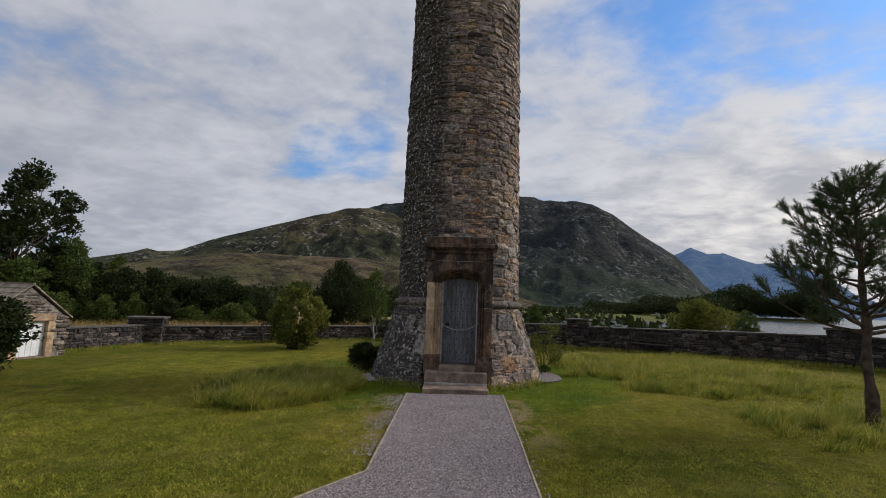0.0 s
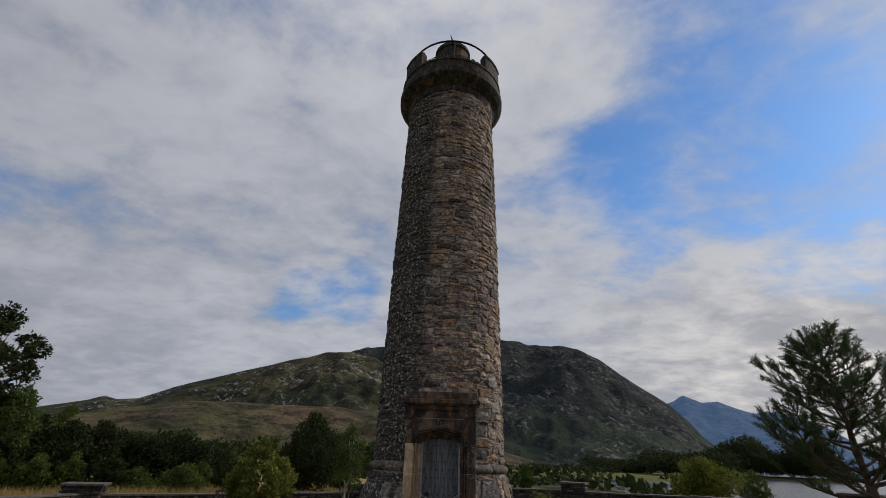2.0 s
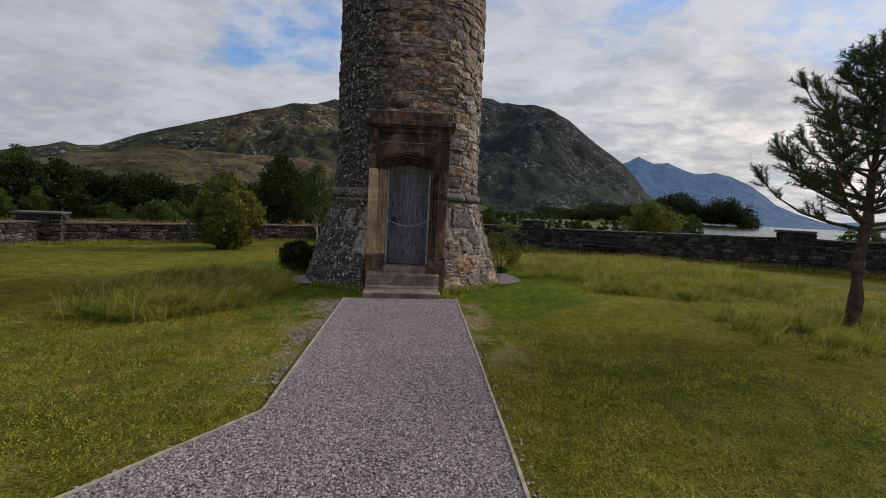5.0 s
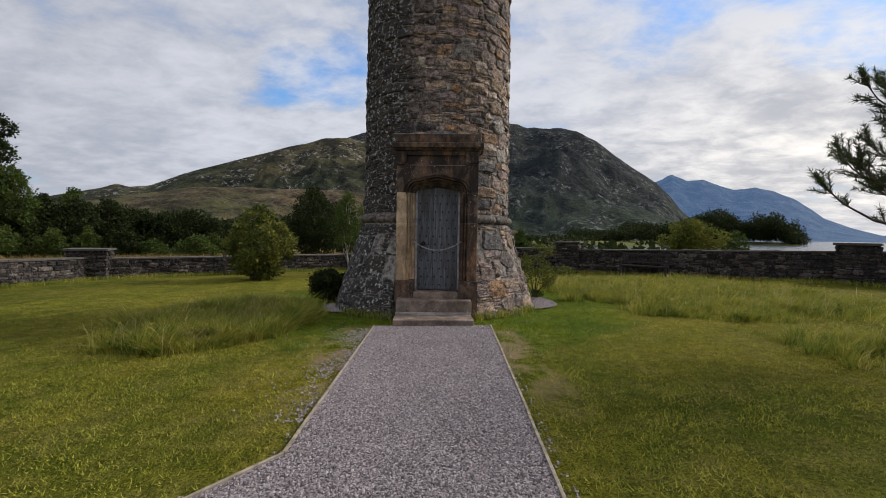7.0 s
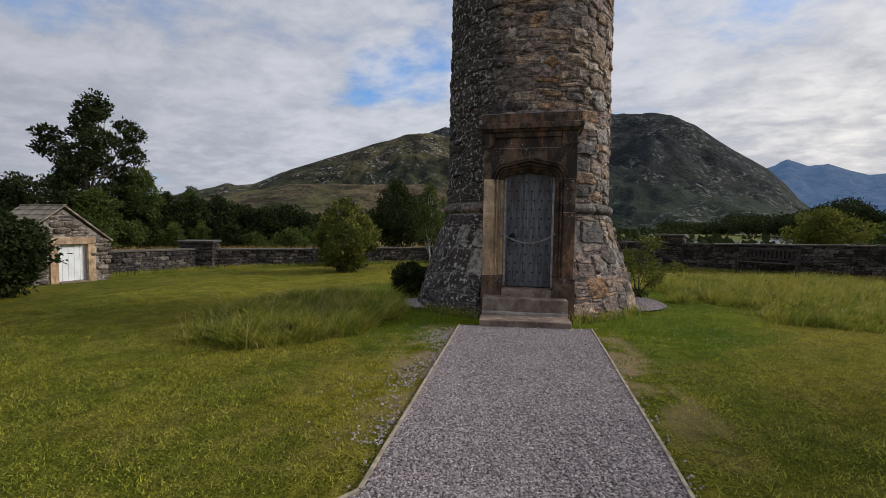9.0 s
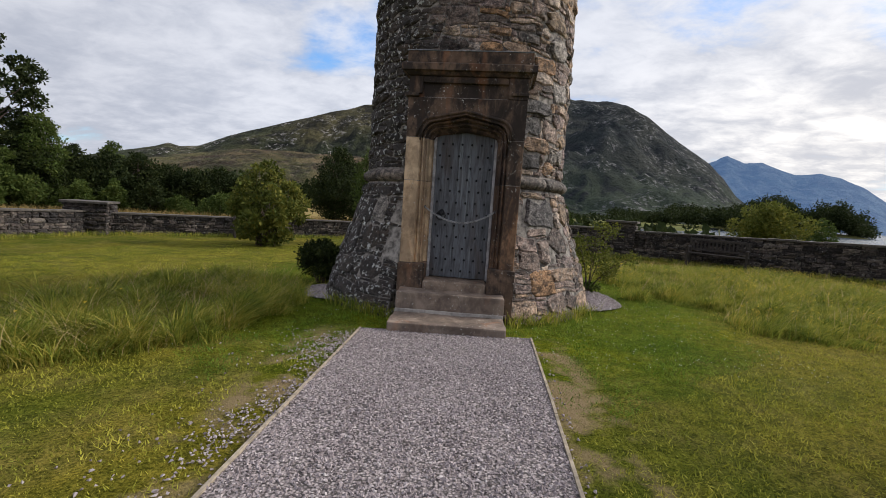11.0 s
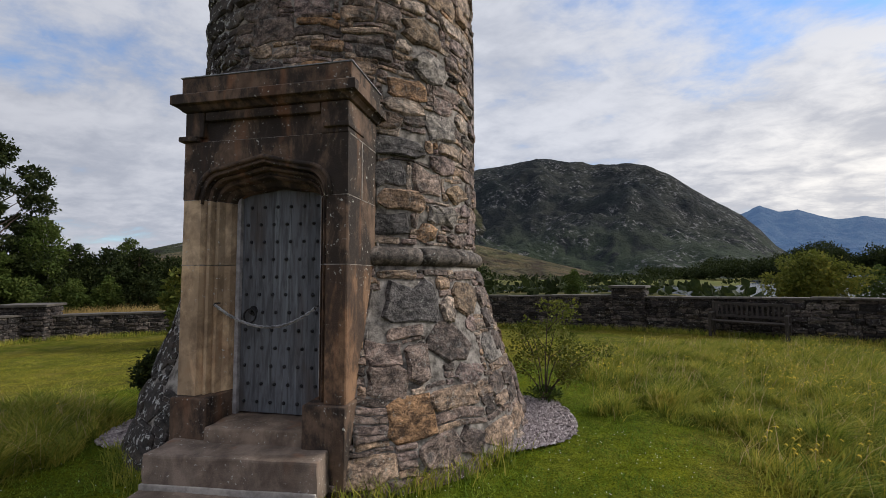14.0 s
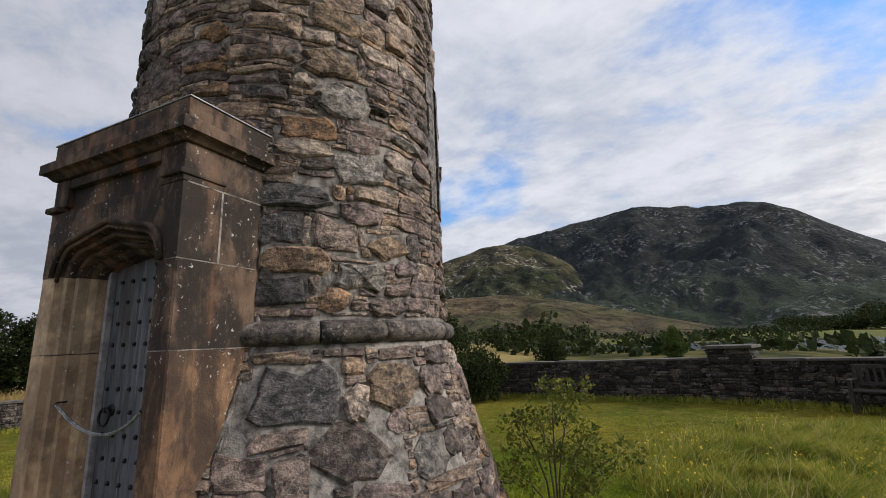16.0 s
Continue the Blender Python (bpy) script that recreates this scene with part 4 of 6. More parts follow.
    box(bm, -0.545, 0.50, 0.022, 0.3, 2.557, 2.566, 0.003)
    part("ledge", bm, mortar, doorway, "lichened mortar ledge")
    # cornice and blocking course
    bm = bmesh.new()
    pr = [(0.0, 2.815), (0.02, 2.82), (0.05, 2.855), (0.085, 2.865), (0.085, 2.94), (0.06, 2.958), (0.0, 2.962)]
    loops = []
    for o, z in pr:
        loops.append([bm.verts.new(p) for p in ((-0.735 - o, 0.66, z), (-0.735 - o, -o, z), (0.735 + o, -o, z), (0.735 + o, 0.66, z))])
    for l0, l1 in zip(loops, loops[1:]):
        for i in range(3):
            bm.faces.new((l0[i], l0[i + 1], l1[i + 1], l1[i]))
    bm.faces.new(loops[0][::-1])
    bm.faces.new(loops[-1])
    part("cornice", bm, dark_sandstone, doorway, "projecting moulded cornice, blackened")
    bm = bmesh.new()
    box(bm, -0.765, 0.765, -0.025, 0.68, 2.962, 3.105, 0.012, 0.004)
    part("blocking_course", bm, dark_sandstone, doorway, "dark brown blocking course with lichen")
    bm = bmesh.new()
    box(bm, -0.775, 0.775, -0.030, 0.72, 3.105, 3.115, 0.003)
    part("flashing", bm, lead, doorway, "grey lead flashing")
    # stones of the side returns: joints
    bm = bmesh.new()
    box(bm, 0.733, 0.7375, 0.27, 0.285, SPRING, 2.55)
    box(bm, 0.733, 0.7375, 0.03, 0.66, 2.551, 2.561)
    part("side_joint", bm, mortar, doorway, "pale joint in the side return")
    # lime fillet where the doorway meets the tower
    rng = random.Random(3)
    for s in (-1, 1):
        bm = bmesh.new()
        pts = []
        for i in range(34):
            z = 0.5 + i * 0.08
            r = shaft_r(z) + 0.01
            wx = s * 0.742 + rng.uniform(-0.008, 0.012) * s
            yy = TY - math.sqrt(r * r - 0.742 ** 2) - 9.479 + s * 0.065
            pts.append((wx + s * 0.0, yy + (0.025 if s > 0 else -0.025), z))
        tube(bm, pts, [rng.uniform(0.006, 0.024) for _ in pts], 6)
        part("lime_fillet", bm, mortar, doorway, "lumpy pale lime fillet", smooth_it=True)


build_doorway()


def build_door():
    door = thing("door", "weathered grey plank door with iron studs, shut", "door", DOOR @ pose(0, 0.30, 0.268))
    w = 0.824 / 5
    for i in range(5):
        bm = bmesh.new()
        box(bm, -0.412 + i * w + 0.0006, -0.412 + (i + 1) * w - 0.0006, 0.0, 0.045, 0.012, 2.06, 0.0025)
        part("plank", bm, door_wood, door)
    for s in (-1, 1):
        bm = bmesh.new()
        x0, x1 = sorted((s * 0.413, s * 0.378))
        box(bm, x0, x1, -0.045, -0.002, 0.0, 1.95, 0.004)
        part("door_frame", bm, frame_wood, door, "narrow grey timber door frame")
    bm = bmesh.new()
    bmesh.ops.create_uvsphere(bm, u_segments=6, v_segments=4, radius=0.0165)
    me = bpy.data.meshes.new("stud")
    bm.to_mesh(me)
    bm.free()
    me.materials.append(iron)
    for r in range(12):
        for c in range(6):
            x = -0.315 + c * 0.126 + (0.018 if r % 2 else -0.018)
            part("stud", me, None, door, m=pose(x, -0.004, 0.10 + r * 0.152))
    plate = bmesh.new()
    bmesh.ops.create_cone(plate, cap_ends=True, segments=14, radius1=0.045, radius2=0.035, depth=0.015, matrix=pose(-0.265, -0.006, 0.87, 90))
    tube(plate, [(-0.265, -0.01, 0.87), (-0.265, -0.05, 0.87)], [0.014, 0.016], 8)
    h = part("handle_plate", plate, iron, door, "round iron handle plate")
    bm = bmesh.new()
    tube(bm, [(-0.265 + 0.058 * math.cos(t), -0.045 + 0.004 * math.sin(t), 0.83 + 0.058 * math.sin(t)) for t in [2 * math.pi * i / 20 for i in range(21)]], [0.008] * 21, 6, False)
    part("ring_handle", bm, iron, h, "iron ring handle", smooth_it=True)


build_door()


def build_chain():
    chain = thing("chain", "galvanised steel chain hung across the door", "chain", DOOR)
    bm = bmesh.new()
    pts = []
    for i in range(17):
        t = 2 * math.pi * i / 16
        pts.append((0.019 * math.cos(t) + (0.006 if math.cos(t) > 0 else -0.006), 0.0085 * math.sin(t), 0))
    tube(bm, pts, [0.0048] * 17, 5, False)
    me = bpy.data.meshes.new("link")
    bm.to_mesh(me)
    bm.free()
    me.materials.append(steel)
    a, b = Vector((-0.452, 0.06, 1.205)), Vector((0.44, 0.075, 1.19))
    n = 34
    pts = []
    for i in range(n + 1):
        u = i / n
        p = a.lerp(b, u)
        p.z -= 0.17 * 4 * u * (1 - u)
        p.y += 0.03 * math.sin(math.pi * u)
        pts.append(p)
    for i in range(n):
        d = pts[i + 1] - pts[i]
        tilt = math.degrees(math.atan2(d.z, d.x))
        m = Matrix.Translation((pts[i] + pts[i + 1]) / 2) @ pose(0, 0, 0, 0, -tilt, math.degrees(math.atan2(d.y, d.x))) @ pose(0, 0, 0, 90 if i % 2 else 20)
        part("link", me, None, chain, m=m)
    for p in (a, b):
        bm = bmesh.new()
        s = -1 if p.x < 0 else 1
        tube(bm, [p + Vector((s * 0.0, 0.06, 0.01)), p + Vector((0, 0.0, 0.012)), p + Vector((0, -0.012, 0.0)), p + Vector((0, 0.0, -0.012))], [0.006] * 4, 6)
        part("hook", bm, iron, chain, "iron wall hook")


build_chain()


def build_steps():
    steps = thing("steps", "worn brown stone steps up to the door", "steps", STEPS)
    for nm, x0, x1, y0, y1, z0, z1 in (("bottom_step", -0.70, 0.63, -0.785, -0.20, -0.32, -0.085), ("middle_step", -0.69, 0.635, -0.285, 0.06, -0.14, 0.158), ("threshold", -0.40, 0.41, -0.03, 0.42, 0.13, 0.268)):
        bm = bmesh.new()
        box(bm, x0, x1, y0, y1, z0, z1, 0.018, 0.013, cuts=7)
        part(nm, bm, step_stone, steps)
    bm = bmesh.new()
    box(bm, -0.695, 0.63, -0.302, -0.28, -0.09, -0.045, 0.006, 0.004, cuts=4)
    part("lime_strip", bm, lime_wash, steps, "pale mortar strip at the foot of the riser")


build_steps()
# ---- path ----
def gravel_material():
    m, k, b = material("gravel_chippings", 0.8)
    r = k.n("ShaderNodeNewGeometry").outputs["Random Per Island"]
    c = k.ramp(r, [(0.0, (0.20, 0.168, 0.17)), (0.35, (0.29, 0.247, 0.25)), (0.7, (0.37, 0.32, 0.322)), (0.92, (0.44, 0.385, 0.385)), (1.0, (0.54, 0.49, 0.48))])
    f = k.noise(coords(k), 120, 3, 0.6)
    k.set(b.inputs["Base Color"], k.mix(k.span(f, 0.3, 0.7, 0.0, 0.4), c, k.mix(1.0, c, (0.6, 0.58, 0.6, 1), "MULTIPLY")))
    return m


def gravel_bed_material():
    m, k, b = material("gravel_bed", 0.9)
    v = coords(k)
    vor = k.n("ShaderNodeTexVoronoi", "", Vector=v, Scale=62.0)
    c = k.ramp(k.n("ShaderNodeSeparateColor", "", _0=vor.outputs["Color"]).outputs[0], [(0.0, (0.17, 0.142, 0.14)), (0.5, (0.33, 0.28, 0.275)), (1.0, (0.48, 0.42, 0.41))])
    d = k.span(vor.outputs["Distance"], 0.25, 0.75)
    k.set(b.inputs["Base Color"], k.mix(d, c, (0.06, 0.052, 0.05, 1)))
    bump(k, b, d, -0.9, 0.02)
    return m


gravel = gravel_material()
gravel_bed = gravel_bed_material()


def build_path():
    verts, faces = [], []
    n = 60
    for i in range(n + 1):
        y = 8.74 - (8.74 + 6.0) * i / n
        yy = max(-5.999, min(8.719, y))
        xl, xr = on_line(PATH_L, yy), on_line(PATH_R, yy)
        for j in range(9):
            x = xl + (xr - xl) * j / 8
            verts.append((x, y, ground_z(x, y) + 0.022 + 0.006 * noise.noise((x * 3, y * 3, 1))))
    for i in range(n):
        for j in range(8):
            a = i * 9 + j
            faces.append((a, a + 9, a + 10, a + 1))
    ob = new("path", build_mesh("path", verts, faces, gravel_bed, True))
    tagged(ob, "pinkish-grey gravel path leading up to the tower steps", "path", kind="structure")
    # foot of the tower
    foot_gravel(45, 150, lambda d: 2.08 + 0.60 * smooth(126, 100, d) * smooth(52, 78, d))
    foot_gravel(-134, 48, lambda d: 2.13 + 0.38 * smooth(-130, -112, d) * smooth(-88, -100, d))


def foot_gravel(start, sweep, reach):
    verts, faces = [], []
    n = 48
    for i in range(n + 1):
        a = radians(start + sweep * i / n)
        for r in (1.6, 2.1, reach(math.degrees(a)) + 0.05 * math.sin(a * 9)):
            x, y = TX + r * math.sin(a), TY + r * math.cos(a)
            verts.append((x, y, ground_z(x, y) + (0.03 if r < 2.2 else 0.012)))
    for i in range(n):
        for j in range(2):
            a = i * 3 + j
            faces.append((a, a + 1, a + 4, a + 3))
    ob = new("gravel_bed", build_mesh("gravel_bed", verts, faces, gravel_bed, True))
    tagged(ob, "band of loose gravel round the foot of the tower", "gravel", kind="structure")


build_path()


def build_chippings():
    rng = np.random.default_rng(5)
    pts = []
    while len(pts) < 62000:
        x, y = rng.uniform(-3.4, 1.35), 8.72 - 7.4 * rng.random() ** 0.85
        if on_path(x, y, -0.01):
            pts.append((x, y, 0.024))
        elif on_path(x, y, 0.1) and rng.random() < 0.08:
            pts.append((x, y, 0.01))
    for _ in range(14000):
        a, r = math.radians(rng.uniform(48, 190) if rng.random() < 0.75 else rng.uniform(-132, -88)), rng.uniform(1.95, 2.75)
        x, y = TX + r * math.sin(a), TY + r * math.cos(a)
        if gravel_ring(x, y):
            pts.append((x, y, 0.03))
    for _ in range(2600):
        x, y = -0.66 - abs(rng.normal()) * 0.26, rng.uniform(5.0, 8.6)
        if noise.noise((x * 2.4, y * 1.3, 6.0)) > 0.9 * (rng.random() - 0.5):
            pts.append((x, y, 0.012))
    big = np.array([1.9 if q[2] == 0.03 else 1.0 for q in pts])[:, None]
    p = np.array([(x, y, ground_z(x, y) + h) for x, y, h in pts])
    n = len(p)
    s = rng.uniform(0.005, 0.012, (n, 1)) * big * np.array([1.0, 1.0, 0.7]) * rng.uniform(0.7, 1.3, (n, 3))
    base = np.array([(1, 0, 0), (-1, 0, 0), (0, 1, 0), (0, -1, 0), (0, 0, 1), (0, 0, -1)], float)
    v = base[None] * s[:, None, :] + rng.normal(0, 0.003, (n, 6, 3))
    t = rng.uniform(0, 6.28, n)
    c, sn = np.cos(t)[:, None], np.sin(t)[:, None]
    x, y = v[..., 0] * c - v[..., 1] * sn, v[..., 0] * sn + v[..., 1] * c
    v = np.stack([x, y, v[..., 2]], -1) + p[:, None, :]
    f = np.array([(0, 2, 4), (2, 1, 4), (1, 3, 4), (3, 0, 4), (2, 0, 5), (1, 2, 5), (3, 1, 5), (0, 3, 5)])
    f = (f[None] + (np.arange(n) * 6)[:, None, None]).reshape(-1, 3)
    ob = new("gravel_chippings", build_mesh("gravel_chippings", v.reshape(-1, 3), f, gravel))
    tagged(ob, "loose pinkish-grey stone chippings on the path", "gravel", kind="stuff")


build_chippings()


def build_edging():
    for line, s in ((PATH_L, -1), (PATH_R, 1)):
        for (x0, y0), (x1, y1) in zip(line, line[1:]):
            length = math.hypot(x1 - x0, y1 - y0)
            count = max(1, round(length / 2.4))
            for i in range(count):
                ax, ay = x0 + (x1 - x0) * i / count, y0 + (y1 - y0) * i / count
                bx, by = x0 + (x1 - x0) * (i + 1) / count, y0 + (y1 - y0) * (i + 1) / count
                bm = bmesh.new()
                l = math.hypot(bx - ax, by - ay)
                box(bm, 0, l - 0.004, -0.011, 0.011, -0.09, 0.038, 0.003, 0.004, cuts=3)
                z0, z1 = ground_z(ax, ay), ground_z(bx, by)
                ob = part("edging_board", bm, edging_wood, None, m=Matrix.Translation((ax, ay, z0)) @ pose(0, 0, 0, 0, -math.degrees(math.atan2(z1 - z0, l)), math.degrees(math.atan2(by - ay, bx - ax))))
                tagged(ob, "thin weathered timber board edging the gravel path", "edging", "path edging boards")


build_edging()


# ---- enclosure walls ----
WALL = [(-14.6, -4.0), (-14.0, 7.0), (-12.6, 18.6), (-3.6, 24.4), (6.8, 21.2), (14.25, 15.05), (17.5, 6.5), (15.5, -4.0)]


def build_wall(i):
    (x0, y0), (x1, y1) = WALL[i], WALL[i + 1]
    length = math.hypot(x1 - x0, y1 - y0)
    ang = math.atan2(y1 - y0, x1 - x0)
    left = i < 2
    h = 0.80 if left else (0.74 if i == 2 else 1.08 if i == 3 else 1.02)
    zb = lambda u: ground_z(x0 + (x1 - x0) * u / length, y0 + (y1 - y0) * u / length)
    wall = thing("wall_%d" % (i + 1), "dry dark rubble-stone enclosure wall with flat coping slabs", "wall", pose(x0, y0, 0, 0, 0, math.degrees(ang)), kind="structure")
    rng = random.Random(20 + i)
    bm = bmesh.new()
    n = 16
    rows = []
    for j in range(n + 1):
        u = length * j / n
        z = zb(u)
        rows.append([bm.verts.new(p) for p in ((u, -0.17, z - 0.3), (u, -0.17, z + h), (u, 0.17, z + h), (u, 0.17, z - 0.3))])
    for r0, r1 in zip(rows, rows[1:]):
        for q in range(3):
            bm.faces.new((r0[q], r1[q], r1[q + 1], r0[q + 1]))
    bm.faces.new(rows[0])
    bm.faces.new(rows[-1][::-1])
    part("wall_core", bm, wall_mortar, wall)
    verts, faces = [], []
    if i in (0, 6):
        sides = ()
    else:
        sides = (-1,)
    for s in sides:
        for u0, u1, z0, z1 in rubble_layout(rng, length, 0.0, h, 0.07, 0.19, 0.12, 0.42, 0.4):
            if u1 > length + 0.1:
                continue

            def lay(u, z, d):
                return (u, s * (0.175 + d), zb(max(0, min(length, u))) + z)
            vs, fs = stone_mesh(rng, u0, u1, z0, z1, 0.006, 0.05, 1, 0.16, lay)
            if s < 0:
                fs = [f[::-1] for f in fs]
                fs = [f[::-1] for f in fs]
            o = len(verts)
            verts += vs
            faces += [tuple(o + q for q in f) for f in fs]
    if verts:
        ob = part("stonework", build_mesh("stonework", verts, faces, wall_stone), None, wall, "dark rubble stones flecked with pale lichen")
        ob["kind"] = "stuff"
    # coping slabs
    u = 0.0
    while u < length - 0.05:
        w = min(rng.uniform(0.6, 1.1), length - u)
        bm = bmesh.new()
        box(bm, 0.004, w - 0.004, -0.24, 0.24, 0.0, rng.uniform(0.05, 0.07), 0.01, 0.006)
        a, b = zb(u), zb(u + w)
        part("coping_slab", bm, slate, wall, m=pose(u, 0, a + h, 0, -math.degrees(math.atan2(b - a, w)), 0))
        u += w


for i in range(7):
    build_wall(i)


def build_pier(x, y, turn, h, wide=1.0):
    pier = thing("wall_pier", "square rubble-stone pier standing above the enclosure wall", "pier", pose(x, y, ground_z(x, y), 0, 0, turn), "enclosure piers")
    rng = random.Random(int(x * 10))
    bm = bmesh.new()
    box(bm, -wide / 2 + 0.03, wide / 2 - 0.03, -0.42, 0.42, -0.3, h - 0.07)
    part("pier_core", bm, wall_mortar, pier)
    verts, faces = [], []
    for s, half, depth in ((0, wide / 2, 0.44), (1, 0.44, wide / 2), (2, wide / 2, 0.44), (3, 0.44, wide / 2)):
        for u0, u1, z0, z1 in rubble_layout(rng, 2 * half, 0.0, h - 0.08, 0.1, 0.22, 0.2, 0.5, 0.3):
            def lay(u, z, d):
                p = Vector((u - half - 0.06, -(depth - 0.02 + d), z))
                return tuple(Matrix.Rotation(s * math.pi / 2, 3, "Z") @ p)
            vs, fs = stone_mesh(rng, u0, u1, z0, z1, 0.012, 0.05, 1, 0.25, lay)
            o = len(verts)
            verts += vs
            faces += [tuple(o + q for q in f) for f in fs]
    ob = part("stonework", build_mesh("stonework", verts, faces, wall_stone), None, pier)
    ob["kind"] = "stuff"
    bm = bmesh.new()
    box(bm, -wide / 2 - 0.07, wide / 2 + 0.07, -0.52, 0.52, h - 0.08, h, 0.015, 0.008)
    part("cap_slab", bm, slate, pier, "flat stone cap slab")


build_pier(-12.6, 18.6, 20, 1.18, 1.25)
build_pier(6.8, 21.2, -28, 1.44, 1.0)
build_pier(14.25, 15.05, -50, 1.34, 1.0)


def build_shed():
    shed = thing("shed", "small gabled stone outbuilding with a white door and slab roof", "shed", pose(-12.35, 12.85, ground_z(-12.35, 12.85), 0, 0, 78))
    rng = random.Random(33)
    w, e, a, dp = 1.12, 1.20, 2.1, 2.0
    dx0, dx1, dh = -0.16, 0.58, 1.10

    def gable(u):
        return e + (a - e) * (1 - abs(u) / w)
    bm = bmesh.new()
    front = [(-w, 0), (dx0, 0), (dx0, dh), (dx1, dh), (dx1, 0), (w, 0), (w, e), (0, a), (-w, e)]
    f = [bm.verts.new((x, 0, z - (0.2 if z == 0 else 0))) for x, z in front]
    b = [bm.verts.new((x, 0.35, z - (0.2 if z == 0 else 0))) for x, z in front]
    n = len(front)
    for i in range(n):
        bm.faces.new((f[i], b[i], b[(i + 1) % n], f[(i + 1) % n]))
    for loop in (f, b):
        bm.faces.new((loop[0], loop[1], loop[2], loop[8]))
        bm.faces.new((loop[2], loop[3], loop[6], loop[7], loop[8]))
        bm.faces.new((loop[3], loop[4], loop[5], loop[6]))
    for x in (-w, w):
        box(bm, min(x, x * 0.8), max(x, x * 0.8), 0.35, dp, -0.2, e)
    box(bm, -w, w, dp - 0.3, dp, -0.2, e)
    part("shed_wall", bm, mortar, shed, "rubble walls in dark mortar")
    verts, faces = [], []
    for u0, u1, z0, z1 in rubble_layout(rng, 2 * w, 0.0, a, 0.1, 0.2, 0.18, 0.45, 0.3):
        um, zm = (u0 + u1) / 2 - w, (z0 + z1) / 2
        if zm > gable(um) - 0.06 or (dx0 - 0.24 < um < dx1 + 0.24 and zm < dh + 0.26):
            continue

        def lay(u, z, d):
            return (u - w, -(d + 0.005), z)
        vs, fs = stone_mesh(rng, u0, u1, z0, z1, 0.012, 0.045, 1, 0.25, lay)
        o = len(verts)
        verts += vs
        faces += [tuple(o + q for q in g) for g in fs]
    ob = part("stonework", build_mesh("stonework", verts, faces, shed_stone, True), None, shed)
    ob["kind"] = "stuff"
    bm = bmesh.new()
    box(bm, dx0 - 0.2, dx1 + 0.2, -0.04, 0.2, dh + 0.005, dh + 0.22, 0.015, 0.005)
    part("lintel", bm, brown_sandstone, shed, "sandstone lintel")
    for x0, x1 in ((dx0 - 0.2, dx0), (dx1, dx1 + 0.2)):
        bm = bmesh.new()
        box(bm, x0, x1, -0.04, 0.2, -0.1, dh, 0.015, 0.005)
        part("door_jamb", bm, brown_sandstone, shed, "sandstone door jamb")
    for i in range(5):
        bm = bmesh.new()
        bw = (dx1 - dx0) / 5
        box(bm, dx0 + i * bw + 0.003, dx0 + (i + 1) * bw - 0.003, 0.1, 0.14, 0.04, dh - 0.01, 0.004)
        part("door_board", bm, white_paint, shed, "white painted door board")
    bm = bmesh.new()
    box(bm, dx0, dx1, -0.1, 0.2, -0.15, 0.035, 0.01)
    part("door_sill", bm, step_stone, shed)
    for s in (-1, 1):
        for j in range(7):
            bm = bmesh.new()
            t0, t1 = j / 7, (j + 1) / 7 + 0.03
            x0, z0, x1, z1 = s * (w + 0.12) * (1 - t0), e - 0.09 + (a - e + 0.12) * t0, s * (w + 0.12) * (1 - t1), e - 0.09 + (a - e + 0.12) * t1
            vs = [bm.verts.new(p) for p in ((x0, -0.08, z0 + 0.05), (x0, dp, z0 + 0.05), (x1, dp, z1 + 0.05), (x1, -0.08, z1 + 0.05), (x0, -0.08, z0 + 0.11), (x0, dp, z0 + 0.11), (x1, dp, z1 + 0.085), (x1, -0.08, z1 + 0.085))]
            for q in ((0, 1, 2, 3), (4, 5, 6, 7), (0, 1, 5, 4), (1, 2, 6, 5), (2, 3, 7, 6), (3, 0, 4, 7)):
                bm.faces.new([vs[g] for g in q])
            bmesh.ops.recalc_face_normals(bm, faces=bm.faces)
            part("roof_slab", bm, roof_stone, shed, "mossy stone roof slab")


build_shed()


def build_bench(x, y, turn, width, label, upright):
    bench = thing("bench", label, "bench", pose(x, y, ground_z(x, y), 0, 0, turn), "benches by the wall")
    for s in (-1, 1):
        bm = bmesh.new()
        box(bm, s * (width / 2 - 0.04) - 0.035, s * (width / 2 - 0.04) + 0.035, -0.5, -0.43, 0, 0.62, 0.006)
        part("front_leg", bm, bench_wood, bench)
        bm = bmesh.new()
        box(bm, s * (width / 2 - 0.04) - 0.035, s * (width / 2 - 0.04) + 0.035, -0.07, 0.0, 0, 0.92, 0.006)
        part("back_leg", bm, bench_wood, bench)
        bm = bmesh.new()
        box(bm, s * (width / 2 - 0.04) - 0.04, s * (width / 2 - 0.04) + 0.04, -0.53, 0.0, 0.62, 0.66, 0.008)
        part("armrest", bm, bench_wood, bench)
    for j in range(4):
        bm = bmesh.new()
        box(bm, -width / 2, width / 2, -0.5 + j * 0.115, -0.4 + j * 0.115, 0.42, 0.45, 0.005)
        part("seat_slat", bm, bench_wood, bench)
    for z in (0.52, 0.86):
        bm = bmesh.new()
        box(bm, -width / 2, width / 2, -0.05, -0.01, z, z + 0.07, 0.006)
        part("back_rail", bm, bench_wood, bench)
    count = 9 if upright else 14
    for j in range(count):
        bm = bmesh.new()
        u = -width / 2 + 0.12 + (width - 0.24) * j / (count - 1)
        box(bm, u - 0.025, u + 0.025, -0.042, -0.018, 0.59, 0.86, 0.004)
        part("back_slat", bm, bench_wood, bench)


build_bench(9.15, 18.75, -39, 1.75, "dark wooden slatted bench set against the stone wall", False)
build_bench(-8.05, 21.0, 33, 1.3, "dark wooden bench with upright back slats by the wall", True)
